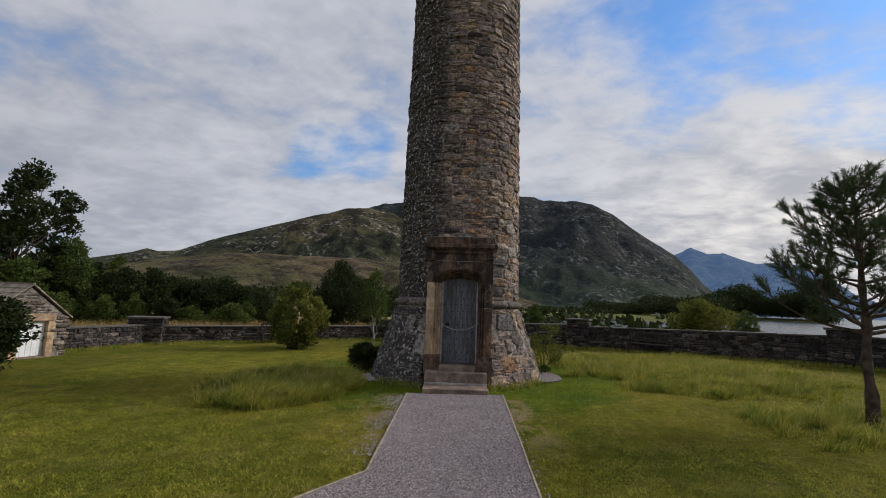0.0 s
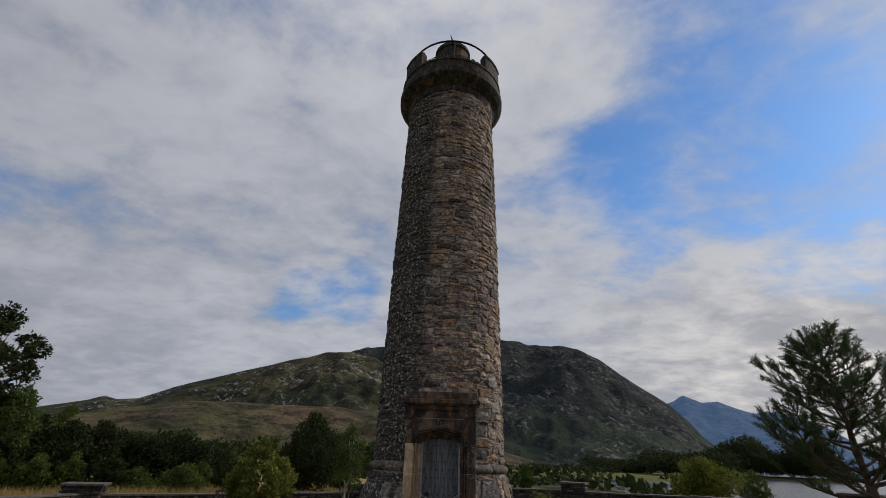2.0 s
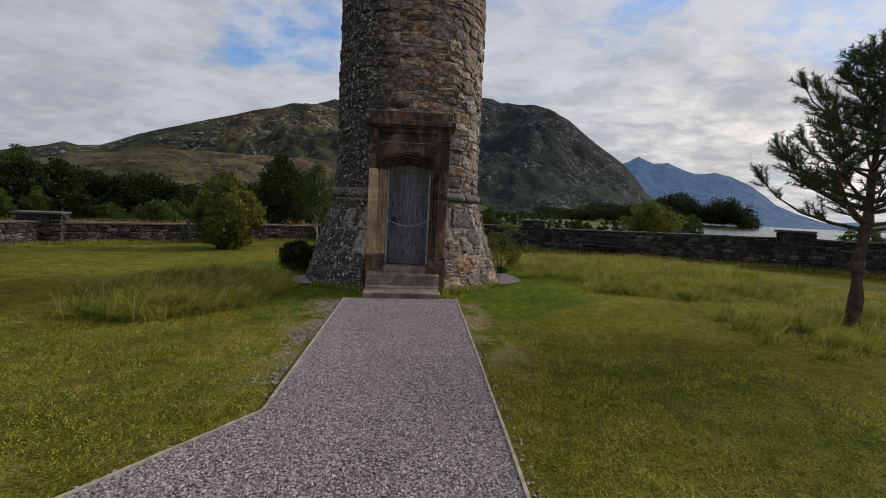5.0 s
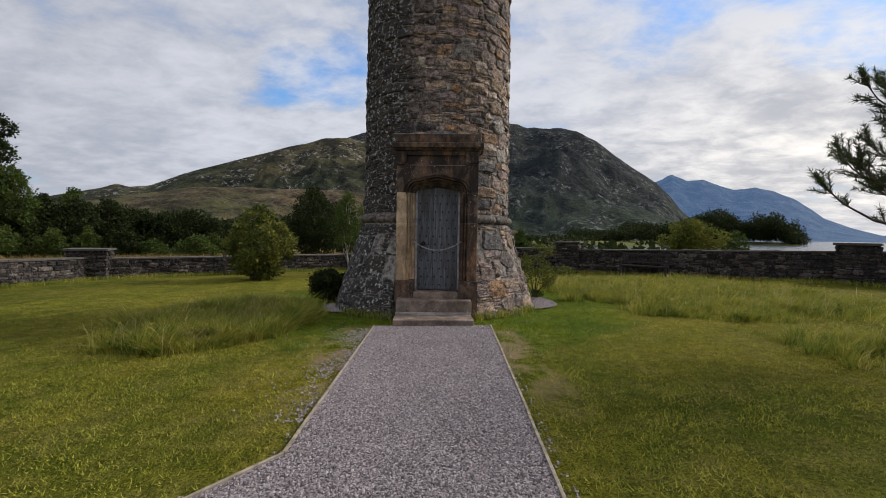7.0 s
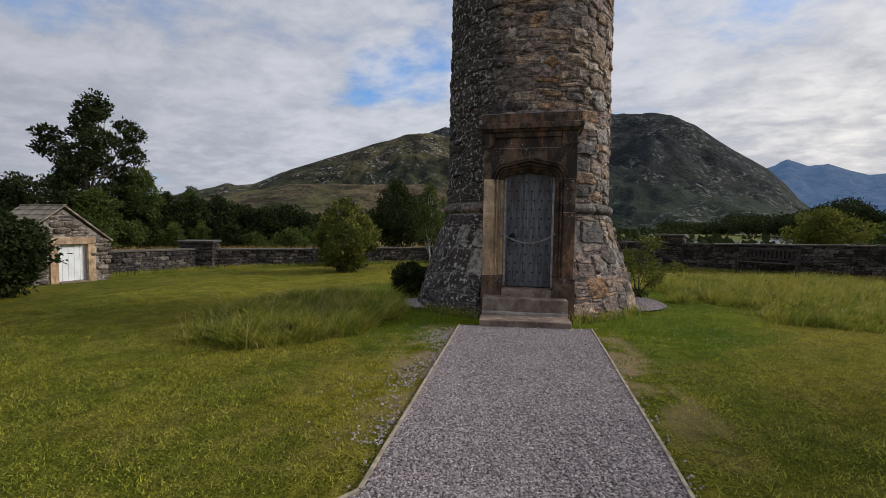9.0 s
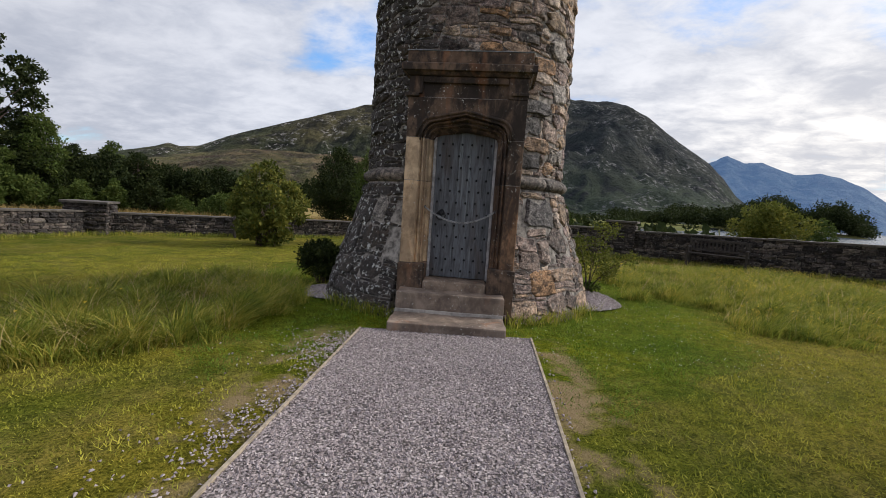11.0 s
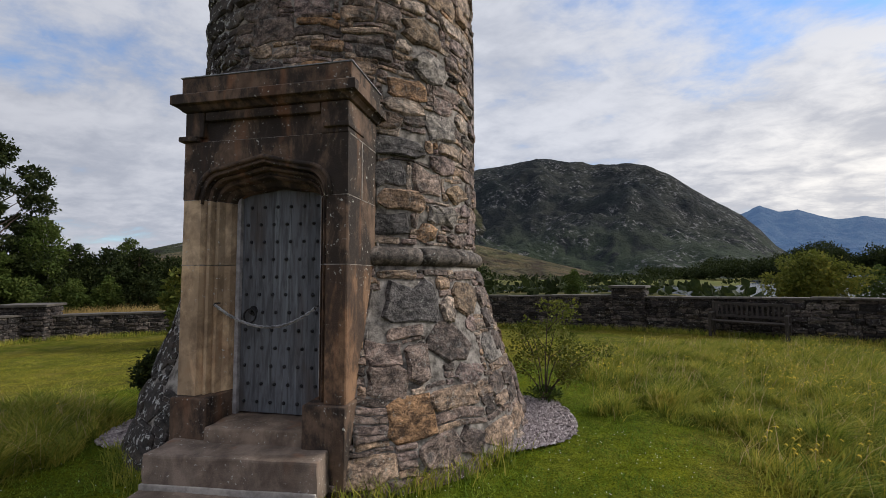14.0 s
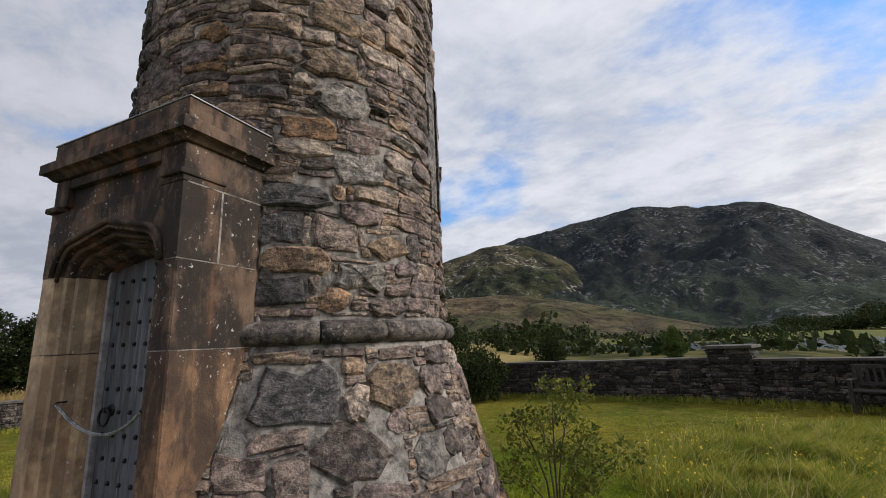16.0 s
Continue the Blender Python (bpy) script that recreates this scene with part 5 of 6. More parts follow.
# ---- plants ----
def ellipsoid_points(rng, n, c, r, shell=0.55):
    """Points in a lumpy ball, more of them towards its skin."""
    d = rng.normal(size=(n, 3))
    d /= np.linalg.norm(d, axis=1)[:, None]
    q = (shell + (1 - shell) * rng.random(n)) ** 0.8
    q *= 0.82 + 0.18 * np.sin(d[:, 0] * 5 + c[0]) * np.cos(d[:, 1] * 4 + c[1]) + 0.1 * rng.normal(size=n)
    return np.array(c) + d * q[:, None] * np.array(r), d


def leaf_cloud(rng, blobs, count, size, flat=0.5, stretch=1.7):
    """Small folded leaves set over blobs of (centre, radii); count for the whole crown."""
    vol = np.array([r[0] * r[1] + r[0] * r[2] for _, r in blobs])
    pts, dirs = [], []
    for (c, r), share in zip(blobs, vol / vol.sum()):
        p, d = ellipsoid_points(rng, max(4, int(count * share)), c, r)
        pts.append(p), dirs.append(d)
    p, d = np.concatenate(pts), np.concatenate(dirs)
    n = len(p)
    axis = d * flat + rng.normal(size=(n, 3)) * 0.7
    axis[:, 2] += 0.15
    axis /= np.linalg.norm(axis, axis=1)[:, None]
    side = np.cross(axis, rng.normal(size=(n, 3)))
    side /= np.linalg.norm(side, axis=1)[:, None]
    up = np.cross(side, axis)
    s = size * rng.uniform(0.6, 1.35, (n, 1))
    v = np.stack([p, p + axis * s * stretch * 0.5 + side * s * 0.45 + up * s * 0.12, p + axis * s * stretch, p + axis * s * stretch * 0.5 - side * s * 0.45 + up * s * 0.12], 1)
    f = np.array([(0, 1, 2), (0, 2, 3)])
    f = (f[None] + (np.arange(n) * 4)[:, None, None]).reshape(-1, 3)
    return v.reshape(-1, 3), f


def bend(rng, a, b, steps, wander):
    a, b = Vector(a), Vector(b)
    out = []
    for i in range(steps + 1):
        u = i / steps
        p = a.lerp(b, u)
        if 0 < i < steps:
            p += Vector((rng.normal(), rng.normal(), rng.normal() * 0.4)) * wander
        out.append(p)
    return out


def broadleaf(name, label, category, x, y, height, spread, leaves, leaf_size, mat, seed, trunk=True, bare=0.25, group="", wood=None, lumps=12, narrow=1.0, slim=False, airy=1.0):
    """A tree or bush: tapered stems, limbs to each lump of the crown, and loose leaves."""
    rng = np.random.default_rng(seed)
    tree = thing(name, label, category, pose(x, y, ground_z(x, y)), group)
    wood = wood or bark
    blobs = []
    for i in range(lumps):
        u = (i + 0.5) / lumps
        z = height * (bare + (0.93 - bare) * u)
        reach = spread * math.sin(math.pi * (0.18 + 0.74 * u)) ** narrow
        t = i * 2.4 + rng.uniform(-0.5, 0.5)
        k = rng.uniform(0.25, 0.75) * reach * (1.25 if airy < 1 else 1.0)
        r = max(0.10 * height, reach * rng.uniform(0.42, 0.62)) * airy
        blobs.append(((k * math.cos(t), k * math.sin(t), z), (r, r, r * rng.uniform(0.6, 0.85))))
    blobs.append(((0, 0, height * 0.93), (spread * 0.22, spread * 0.22, height * 0.09)))
    bm = bmesh.new()
    if trunk:
        r0 = 0.022 * height + 0.02
        if slim:
            r0 *= 0.6
        main = bend(rng, (0, 0, -0.1), (rng.normal() * 0.04 * height, rng.normal() * 0.04 * height, height * 0.92), 7, 0.018 * height)
        tube(bm, main, [r0 * (1 - 0.85 * i / 7) for i in range(8)], 8)
        for c, r in blobs:
            i = min(6, max(1, int(7 * (c[2] / height) * 0.72)))
            tube(bm, bend(rng, main[i], c, 4, 0.02 * height), [r0 * 0.4, r0 * 0.3, r0 * 0.22, r0 * 0.14, r0 * 0.06], 5)
    else:
        for c, r in blobs:
            a = (rng.normal() * 0.08 * spread, rng.normal() * 0.08 * spread, -0.05)
            tube(bm, bend(rng, a, c, 4, 0.03 * height), [0.018 * height ** 0.5, 0.014, 0.011, 0.008, 0.004], 5)
    part("trunk" if trunk else "stem_clump", bm, wood, tree, smooth_it=True)
    v, f = leaf_cloud(rng, blobs, leaves, leaf_size)
    ob = part("crown", build_mesh("crown", v, f, mat), None, tree)
    return tree


def polar(b, d, ox=0.2, oy=2.0):
    return ox + d * math.sin(radians(b)), oy + d * math.cos(radians(b))


def build_pine(x, y, height):
    """A young pine with upswept limbs and bottle-brush shoots."""
    rng = np.random.default_rng(12)
    tree = thing("pine_tree", "young pine with upswept branches and bristling needle shoots", "tree", pose(x, y, ground_z(x, y)) @ Matrix.Diagonal((0.96, 0.96, 0.90, 1)))
    bm = bmesh.new()
    main = [(0, 0, -0.1), (0.02, 0, 0.5), (0.0, 0.03, 1.1), (0.03, 0.0, 1.7), (0.0, 0.0, 2.4), (0.02, 0, 3.1), (0.0, 0.01, 3.8), (0, 0, height)]
    rad = [0.115, 0.095, 0.085, 0.078, 0.06, 0.042, 0.028, 0.010]
    tube(bm, main, rad, 10)
    part("trunk", bm, bark, tree, smooth_it=True)

    def trunk_at(z):
        for a, b in zip(main, main[1:]):
            if a[2] <= z <= b[2]:
                return Vector(a).lerp(Vector(b), (z - a[2]) / (b[2] - a[2]))
        return Vector(main[-1])
    shoots = []
    wood = bmesh.new()
    levels = [(1.62, 5, 1.6), (1.85, 5, 1.55), (2.1, 6, 1.3), (2.45, 6, 1.1), (2.8, 6, 0.95), (3.1, 6, 0.85), (3.4, 6, 0.7), (3.7, 5, 0.5), (3.95, 5, 0.36), (4.2, 4, 0.22)]
    for li, (z, n, reach) in enumerate(levels):
        for j in range(n):
            t = 2 * math.pi * j / n + li * 0.7 + rng.uniform(-0.25, 0.25)
            l = reach * rng.uniform(0.75, 1.12)
            a = trunk_at(z + rng.uniform(-0.08, 0.08))
            d = Vector((math.cos(t), math.sin(t), 0))
            rise = l * rng.uniform(0.5, 0.9)
            pts = [a, a + d * l * 0.3 + Vector((0, 0, rise * 0.12)), a + d * l * 0.6 + Vector((0, 0, rise * 0.32)), a + d * l * 0.85 + Vector((0, 0, rise * 0.65)), a + d * l + Vector((0, 0, rise))]
            r = 0.012 + 0.016 * l
            tube(wood, pts, [r, r * 0.8, r * 0.55, r * 0.35, r * 0.2], 5)
            shoots.append((pts[4] - Vector((0, 0, 0.04)), pts[4] + d * 0.05 + Vector((0, 0, 0.26))))
            for q in range(int(5 + 9 * l)):
                u = rng.uniform(0.28, 1.0)
                k = min(3, int(u * 4))
                p = pts[k].lerp(pts[k + 1], u * 4 - k)
                sd = Vector((-d.y, d.x, 0)) * rng.choice([-1, 1]) * rng.uniform(0.4, 1.0) + d * 0.5
                tip = p + sd * rng.uniform(0.12, 0.42) * (1.15 - 0.5 * u) + Vector((0, 0, rng.uniform(0.06, 0.3)))
                tube(wood, [p, p.lerp(tip, 0.5) - Vector((0, 0, 0.02)), tip], [0.009, 0.007, 0.004], 4)
                shoots.append((p.lerp(tip, 0.25), tip + (tip - p).normalized() * 0.08))
    for z in (height - 0.35, height - 0.15):
        for j in range(4):
            t = j * 1.57 + z
            a = trunk_at(z)
            shoots.append((a, a + Vector((math.cos(t) * 0.12, math.sin(t) * 0.12, 0.28))))
    shoots.append((Vector((0, 0, height - 0.45)), Vector((0, 0, height + 0.12))))
    part("limb_tangle", wood, bark, tree)
    v, f = [], []
    for a, b in shoots:
        d = b - a
        n = int(52 + 120 * d.length)
        u = rng.random(n)
        base = np.array(a)[None] + u[:, None] * np.array(d)[None]
        ax = np.array(d.normalized())
        out = np.cross(ax[None], rng.normal(size=(n, 3)))
        out /= np.linalg.norm(out, axis=1)[:, None]
        dirn = out * 0.8 + ax[None] * 0.75
        tip = base + dirn * rng.uniform(0.055, 0.10, (n, 1))
        side = np.cross(dirn, rng.normal(size=(n, 3)))
        side /= np.linalg.norm(side, axis=1)[:, None]
        v.append(np.stack([base + side * 0.0046, base - side * 0.0046, tip], 1))
    v = np.concatenate(v)
    f = np.arange(len(v) * 3).reshape(-1, 3)
    part("needles", build_mesh("needles", v.reshape(-1, 3), f, needle), None, tree, "blue-green needles")


build_pine(6.82, 6.85, 4.5)

broadleaf("bush", "yellow-green leafy bush standing on the lawn before the wall", "bush", -5.95, 17.9, 2.75, 1.35, 7600, 0.085, leaf_bush, 31, trunk=False, bare=0.03, lumps=44, narrow=0.8, airy=0.5)
broadleaf("shrub", "low dark rounded shrub at the foot of the tower", "shrub", -2.0, 11.55, 0.78, 0.52, 5200, 0.04, leaf_dark, 32, trunk=False, bare=0.25, lumps=14)
broadleaf("bush", "thick green bush in front of the stone wall", "bush", -0.3, 21.9, 1.75, 1.15, 7000, 0.06, leaf_dark, 34, trunk=False, bare=0.15, lumps=18)
broadleaf("bush", "dense green bush beside the small outbuilding", "bush", -11.0, 10.3, 1.9, 1.25, 9000, 0.07, leaf_dark, 35, trunk=False, bare=0.15, lumps=20)
broadleaf("bush", "tall feathery willow bush beyond the wall", "bush", 15.4, 25.6, 2.75, 1.75, 10000, 0.085, leaf_yellow, 36, trunk=False, bare=0.2, lumps=24)
broadleaf("bush", "small round bush beyond the wall", "bush", 1.1, 31.5, 2.3, 0.95, 3500, 0.07, leaf_dark, 37, trunk=False, bare=0.2)
broadleaf("bush", "small leafy bush beyond the wall", "bush", 7.2, 33.0, 2.4, 0.75, 3000, 0.07, leaf_mid, 38, trunk=False, bare=0.2)
broadleaf("bush", "small leafy bush beyond the wall", "bush", 19.5, 27.5, 2.2, 1.0, 3000, 0.07, leaf_mid, 39, trunk=False, bare=0.2)
broadleaf("bush", "low bush beyond the wall", "bush", 17.4, 15.4, 1.7, 0.9, 3000, 0.06, leaf_mid, 40, trunk=False, bare=0.2)
broadleaf("birch_tree", "slim birch with a pale stem before the wall", "tree", -3.2, 20.6, 3.7, 0.85, 4200, 0.055, leaf_mid, 41, bare=0.32, wood=birch_bark, lumps=12, slim=True)
broadleaf("alder_tree", "dark bushy tree beyond the wall", "tree", *polar(-14.6, 30), 5.2, 2.5, 22000, 0.085, leaf_dark, 42, bare=0.15, lumps=24)
broadleaf("alder_tree", "dark bushy tree beyond the wall", "tree", *polar(-10.5, 34), 4.2, 1.7, 9000, 0.085, leaf_dark, 43, bare=0.15, lumps=18)

# shelter belt east of the wall
broadleaf("tall_tree", "tall open-crowned tree above the shelter belt", "tree", *polar(-47.0, 42), 12.0, 3.8, 16000, 0.15, leaf_dark, 51, bare=0.28, lumps=30, slim=True, airy=0.62)
broadleaf("tall_tree", "thin birch beside the tall tree", "tree", *polar(-43.0, 40), 6.6, 1.7, 5500, 0.12, leaf_mid, 52, bare=0.25, wood=birch_bark, lumps=16, slim=True)
broadleaf("tall_tree", "small pointed tree above the shelter belt", "tree", *polar(-38.8, 60), 7.3, 1.5, 3500, 0.14, leaf_mid, 53, bare=0.3, lumps=12, slim=True)
rng_belt = random.Random(6)
BELT = [(-64, 40, 5.5), (-60, 38, 6.0), (-56, 40, 6.2), (-53, 38, 5.6), (-50, 40, 5.6), (-47, 37, 4.6), (-44, 40, 5.6), (-41, 41, 5.2), (-38.5, 42, 5.0), (-36, 41, 4.6), (-33.5, 43, 4.5), (-31, 42, 4.3), (-28.5, 44, 4.2), (-26.5, 43, 3.8), (-24.6, 45, 3.2), (-22.6, 47, 2.6)]
for i, (b, d, h) in enumerate(BELT):
    broadleaf("belt_tree", "dark green tree of the shelter belt beyond the meadow", "tree", *polar(b, d + rng_belt.uniform(-1.5, 3)), h * rng_belt.uniform(0.92, 1.08), 2.1 * rng_belt.uniform(0.9, 1.2), 9000, 0.13, rng_belt.choice([leaf_dark, leaf_dark, leaf_dark, leaf_mid]), 60 + i, bare=0.06, group="shelter belt trees", lumps=20, narrow=0.6)
for i in range(9):
    b = -46 + i * 2.9
    broadleaf("belt_bush", "green bush at the edge of the shelter belt", "bush", *polar(b + rng_belt.uniform(-1, 1), 35 + rng_belt.uniform(-2, 3)), rng_belt.uniform(1.5, 2.6), rng_belt.uniform(0.9, 1.5), 3500, 0.10, rng_belt.choice([leaf_dark, leaf_mid]), 80 + i, trunk=False, bare=0.1, group="shelter belt bushes", lumps=12)


def build_rose(x, y):
    """A thin leggy shrub with a few leafy arching stems."""
    rng = np.random.default_rng(77)
    rose = thing("shrub", "leggy thin-stemmed shrub with small leaves by the gravel", "shrub", pose(x, y, ground_z(x, y)))
    bm = bmesh.new()
    blobs = []
    stems = [(0.06, -0.1, 1.28, 0.22), (-0.3, -0.12, 0.95, 0.2), (0.66, -0.25, 0.74, 0.2), (0.34, 0.2, 0.8, 0.17), (-0.12, 0.3, 0.85, 0.17), (0.30, -0.3, 0.46, 0.16), (-0.38, -0.2, 0.52, 0.15), (0.16, 0.05, 0.95, 0.15), (0.5, 0.1, 0.48, 0.14)]
    for dx, dy, h, r in stems:
        pts = [(0.02 * rng.normal(), 0.02 * rng.normal(), -0.03), (dx * 0.25, dy * 0.25, h * 0.4), (dx * 0.6, dy * 0.6, h * 0.75), (dx, dy, h)]
        tube(bm, pts, [0.011, 0.009, 0.007, 0.003], 5)
        for _ in range(3):
            u = rng.uniform(0.5, 1.0)
            c = (dx * u + rng.normal() * r * 0.55, dy * u + rng.normal() * r * 0.55, h * (0.35 + 0.65 * u) + rng.normal() * 0.05)
            tube(bm, [(dx * u * 0.8, dy * u * 0.8, h * u * 0.82), c], [0.005, 0.002], 4)
            blobs.append((c, (r * 1.2, r * 1.2, r * 0.8)))
        blobs.append(((dx, dy, h), (r, r, r * 0.4)))
    part("stem_clump", bm, bark, rose)
    v, f = leaf_cloud(rng, blobs, 2700, 0.032, 0.25, 1.5)
    part("leaves", build_mesh("leaves", v, f, leaf_yellow), None, rose)
    bm2, f2 = leaf_cloud(rng, [((0.02, 0, 0.10), (0.26, 0.24, 0.10))], 260, 0.035)
    part("basal_leaves", build_mesh("basal_leaves", bm2, f2, leaf_mid), None, rose)


build_rose(2.90, 12.15)


# ---- grass ----
def blade_mesh(rng, pts, height, width, lean, segs, mat, wind=(0.0, 0.0), tuft=0.0, drift=None):
    """Curved tapering blades at pts; tuft: how far their height goes by clumps."""
    p = np.array(pts)
    n = len(p)
    h = height * rng.uniform(0.55, 1.25, n)
    if tuft:
        h *= 1 - tuft * 0.5 + tuft * np.array([noise.noise((q[0] * 2.6, q[1] * 2.6, 7.0)) for q in pts])
    t = rng.uniform(0, 2 * np.pi, n)
    k = lean * rng.uniform(0.3, 1.4, n)
    dx, dy = np.cos(t) * k + wind[0], np.sin(t) * k + wind[1]
    if drift is not None:
        dx, dy = dx + drift[:, 0], dy + drift[:, 1]
    side = np.stack([-np.sin(t + rng.normal(0, 1, n)), np.cos(t + rng.normal(0, 1, n)), np.zeros(n)], 1)
    w = width * rng.uniform(0.6, 1.3, n)
    rows = []
    for s in range(segs):
        u = s / segs
        c = p + np.stack([dx * h * u * u, dy * h * u * u, h * u * (1 - 0.25 * u * np.minimum(1, k))], 1)
        ww = (w * (1 - 0.55 * u))[:, None] * side
        rows += [c - ww, c + ww]
    rows.append(p + np.stack([dx * h, dy * h, h * (1 - 0.25 * np.minimum(1, k)) * np.where(k > 0.9, 0.85, 1.0)], 1))
    v = np.stack(rows, 1)
    m = v.shape[1]
    fs = []
    for s in range(segs - 1):
        a = 2 * s
        fs += [(a, a + 1, a + 3), (a, a + 3, a + 2)]
    a = 2 * (segs - 1)
    fs.append((a, a + 1, a + 2))
    f = (np.array(fs)[None] + (np.arange(n) * m)[:, None, None]).reshape(-1, 3)
    return v.reshape(-1, 3), f


def tussocks(rng, centres, per, spread):
    """Blades gathered into tufts: their feet, the way each leans, and the tuft's size."""
    c = np.array(centres)
    p = np.repeat(c, per, 0)
    off = rng.normal(0, spread, (len(p), 2))
    p[:, :2] += off
    drift = np.repeat(rng.normal(0, 0.35, (len(c), 2)), per, 0) + off / spread * 0.3
    return p, drift, np.repeat(rng.uniform(0.6, 1.3, len(c)), per)


def free_ground(x, y):
    """True where grass can grow inside the enclosure."""
    if on_path(x, y, 0.015) or gravel_ring(x, y):
        return False
    if -0.36 < x < 1.06 and 8.6 < y < 10:
        return False
    return True


def build_mown():
    rng = np.random.default_rng(21)
    pts = []
    while len(pts) < 430000:
        x, y = rng.uniform(-9, 11), 1.6 + 17 * rng.random() ** 1.5
        if abs(x - 0.3) > 1.5 + (y + 1.0) * 1.15:
            continue
        if not free_ground(x, y):
            continue
        worn = 0.0
        if y < 9 and (0 < on_line(PATH_L, min(y, 8.7)) - x < 0.42 or 0 < x - on_line(PATH_R, min(y, 8.7)) < 0.42):
            worn = 0.55 * smooth(0.40, 0.56, 0.5 + 0.5 * noise.noise((x * 2.2, y * 1.1, 4.0)))
        if rng.random() < worn or tall_patch(x, y) > 0.6:
            continue
        pts.append((x, y, ground_z(x, y) - 0.003))
    near, rest = [], []
    for p in pts:
        (near if math.hypot(p[0] - TX, p[1] - TY) + 0.9 * noise.noise((p[0], p[1], 1.0)) < 4.3 else rest).append(p)
    v, f = blade_mesh(rng, rest, 0.045, 0.0036, 1.0, 1, grass_short, (0, 0), 0.7)
    ob = new("mown_grass", build_mesh("mown_grass", v, f, grass_short))
    tagged(ob, "short mown grass, green with yellowed patches", "grass", kind="stuff")
    v, f = blade_mesh(rng, near, 0.045, 0.0036, 1.0, 1, grass_lush, (0, 0), 0.7)
    ob = new("lush_grass", build_mesh("lush_grass", v, f, grass_lush))
    tagged(ob, "short lush green grass round the tower's foot", "grass", kind="stuff")


build_mown()


def build_long():
    rng = np.random.default_rng(22)
    pts, heads, dots = [], [], []
    while len(pts) < 80000:
        x, y = rng.uniform(-8, 12), 2.0 + 16 * rng.random()
        q = tall_patch(x, y)
        if q <= 0 or rng.random() > q or not free_ground(x, y):
            continue
        clump = 0.5 + 0.5 * noise.noise((x * 1.6, y * 1.6, 2.0))
        if rng.random() > 0.12 + clump * 1.15:
            continue
        pts.append((x, y, ground_z(x, y) - 0.01))
        if rng.random() < (0.03 if x < 0 else 0.026):
            heads.append(pts[-1])
        spot = noise.noise((x * 0.7 + 3, y * 0.7, 5.0))
        if spot > 0.05 and rng.random() < (0.05 if x > 0 else 0.006) and len(dots) < 800:
            dots.append(pts[-1])
    v, f = blade_mesh(rng, pts, 0.28, 0.005, 0.9, 2, grass_long, (0.3, -0.25), 1.0)
    ob = new("long_grass", build_mesh("long_grass", v, f, grass_long))
    tagged(ob, "long uncut grass leaning in soft tussocks", "grass", kind="stuff")
    centres = []
    while len(centres) < 1500:
        x, y = rng.uniform(-8, 12), 2.0 + 16 * rng.random()
        q = tall_patch(x, y)
        if x > -1 and rng.random() < q and free_ground(x, y) and not on_path(x, y, 0.3):
            centres.append((x, y, ground_z(x, y) - 0.01))
    p, drift, size = tussocks(rng, centres, 75, 0.055)
    v, f = blade_mesh(rng, p, 0.29 * size, 0.005, 0.6, 2, grass_long, (0.3, -0.25), 0.7, drift)
    ob = new("tufted_grass", build_mesh("tufted_grass", v, f, grass_long))
    tagged(ob, "leaning tufts of yellow-green grass in the uncut lawn", "grass", kind="stuff")
    mound, centres = [], []
    while len(centres) < 420:
        x, y = rng.uniform(-5.6, -1.4), rng.uniform(6.3, 12.3)
        if rng.random() < tall_patch(x, y) and free_ground(x, y) and not on_path(x, y, 0.4):
            centres.append((x, y, ground_z(x, y) - 0.01))
    p, drift, size = tussocks(rng, centres, 80, 0.06)
    v, f = blade_mesh(rng, p, 0.36 * size, 0.005, 0.65, 3, grass_long, (0.3, -0.2), 0.6, drift)
    ob = new("tufted_grass", build_mesh("tufted_grass", v, f, grass_long))
    tagged(ob, "arching tufts of tall green grass in a mound", "grass", kind="stuff")
    while len(mound) < 22000:
        x, y = rng.uniform(-5.6, -1.4), rng.uniform(6.3, 12.3)
        q = tall_patch(x, y)
        if rng.random() < q * (0.55 + 0.6 * noise.noise((x * 2.2, y * 2.2, 2.0))) and free_ground(x, y):
            mound.append((x, y, ground_z(x, y) - 0.01))
            if rng.random() < 0.035:
                heads.append(mound[-1])
    v, f = blade_mesh(rng, mound, 0.34 * np.array([min(1.0, 0.35 + tall_patch(x, y)) for x, y, z in mound]), 0.0058, 0.75, 3, grass_long, (0.6, -0.3), 1.0)
    ob = new("tussock_grass", build_mesh("tussock_grass", v, f, grass_long))
    tagged(ob, "thick mound of tall tussock grass on the lawn", "grass", kind="stuff")
    v, f = blade_mesh(rng, heads, 0.40, 0.003, 0.6, 3, seed_head, (0.12, -0.1))
    ob = new("grass_stalks", build_mesh("grass_stalks", v, f, seed_head))
    tagged(ob, "dry straw-coloured grass stalks gone to seed", "grass", kind="stuff")
    pv, pf = [], []
    for x, y, z in dots:
        h = z + rng.uniform(0.2, 0.36)
        o = len(pv)
        pv.append((x, y, h + 0.004))
        for i in range(6):
            t = i * math.pi / 3
            pv.append((x + 0.016 * math.cos(t), y + 0.016 * math.sin(t), h + 0.008 * math.sin(t * 2)))
        for i in range(6):
            pf.append((o, o + 1 + i, o + 1 + (i + 1) % 6))
        k = len(pv)
        pv += [(x - 0.0015, y, z), (x + 0.0015, y, z), (x, y, h)]
        pf.append((k, k + 1, k + 2))
    ob = new("wild_flowers", build_mesh("wild_flowers", pv, pf, petal))
    tagged(ob, "small yellow wild flowers among the long grass", "flowers", kind="stuff")


build_long()


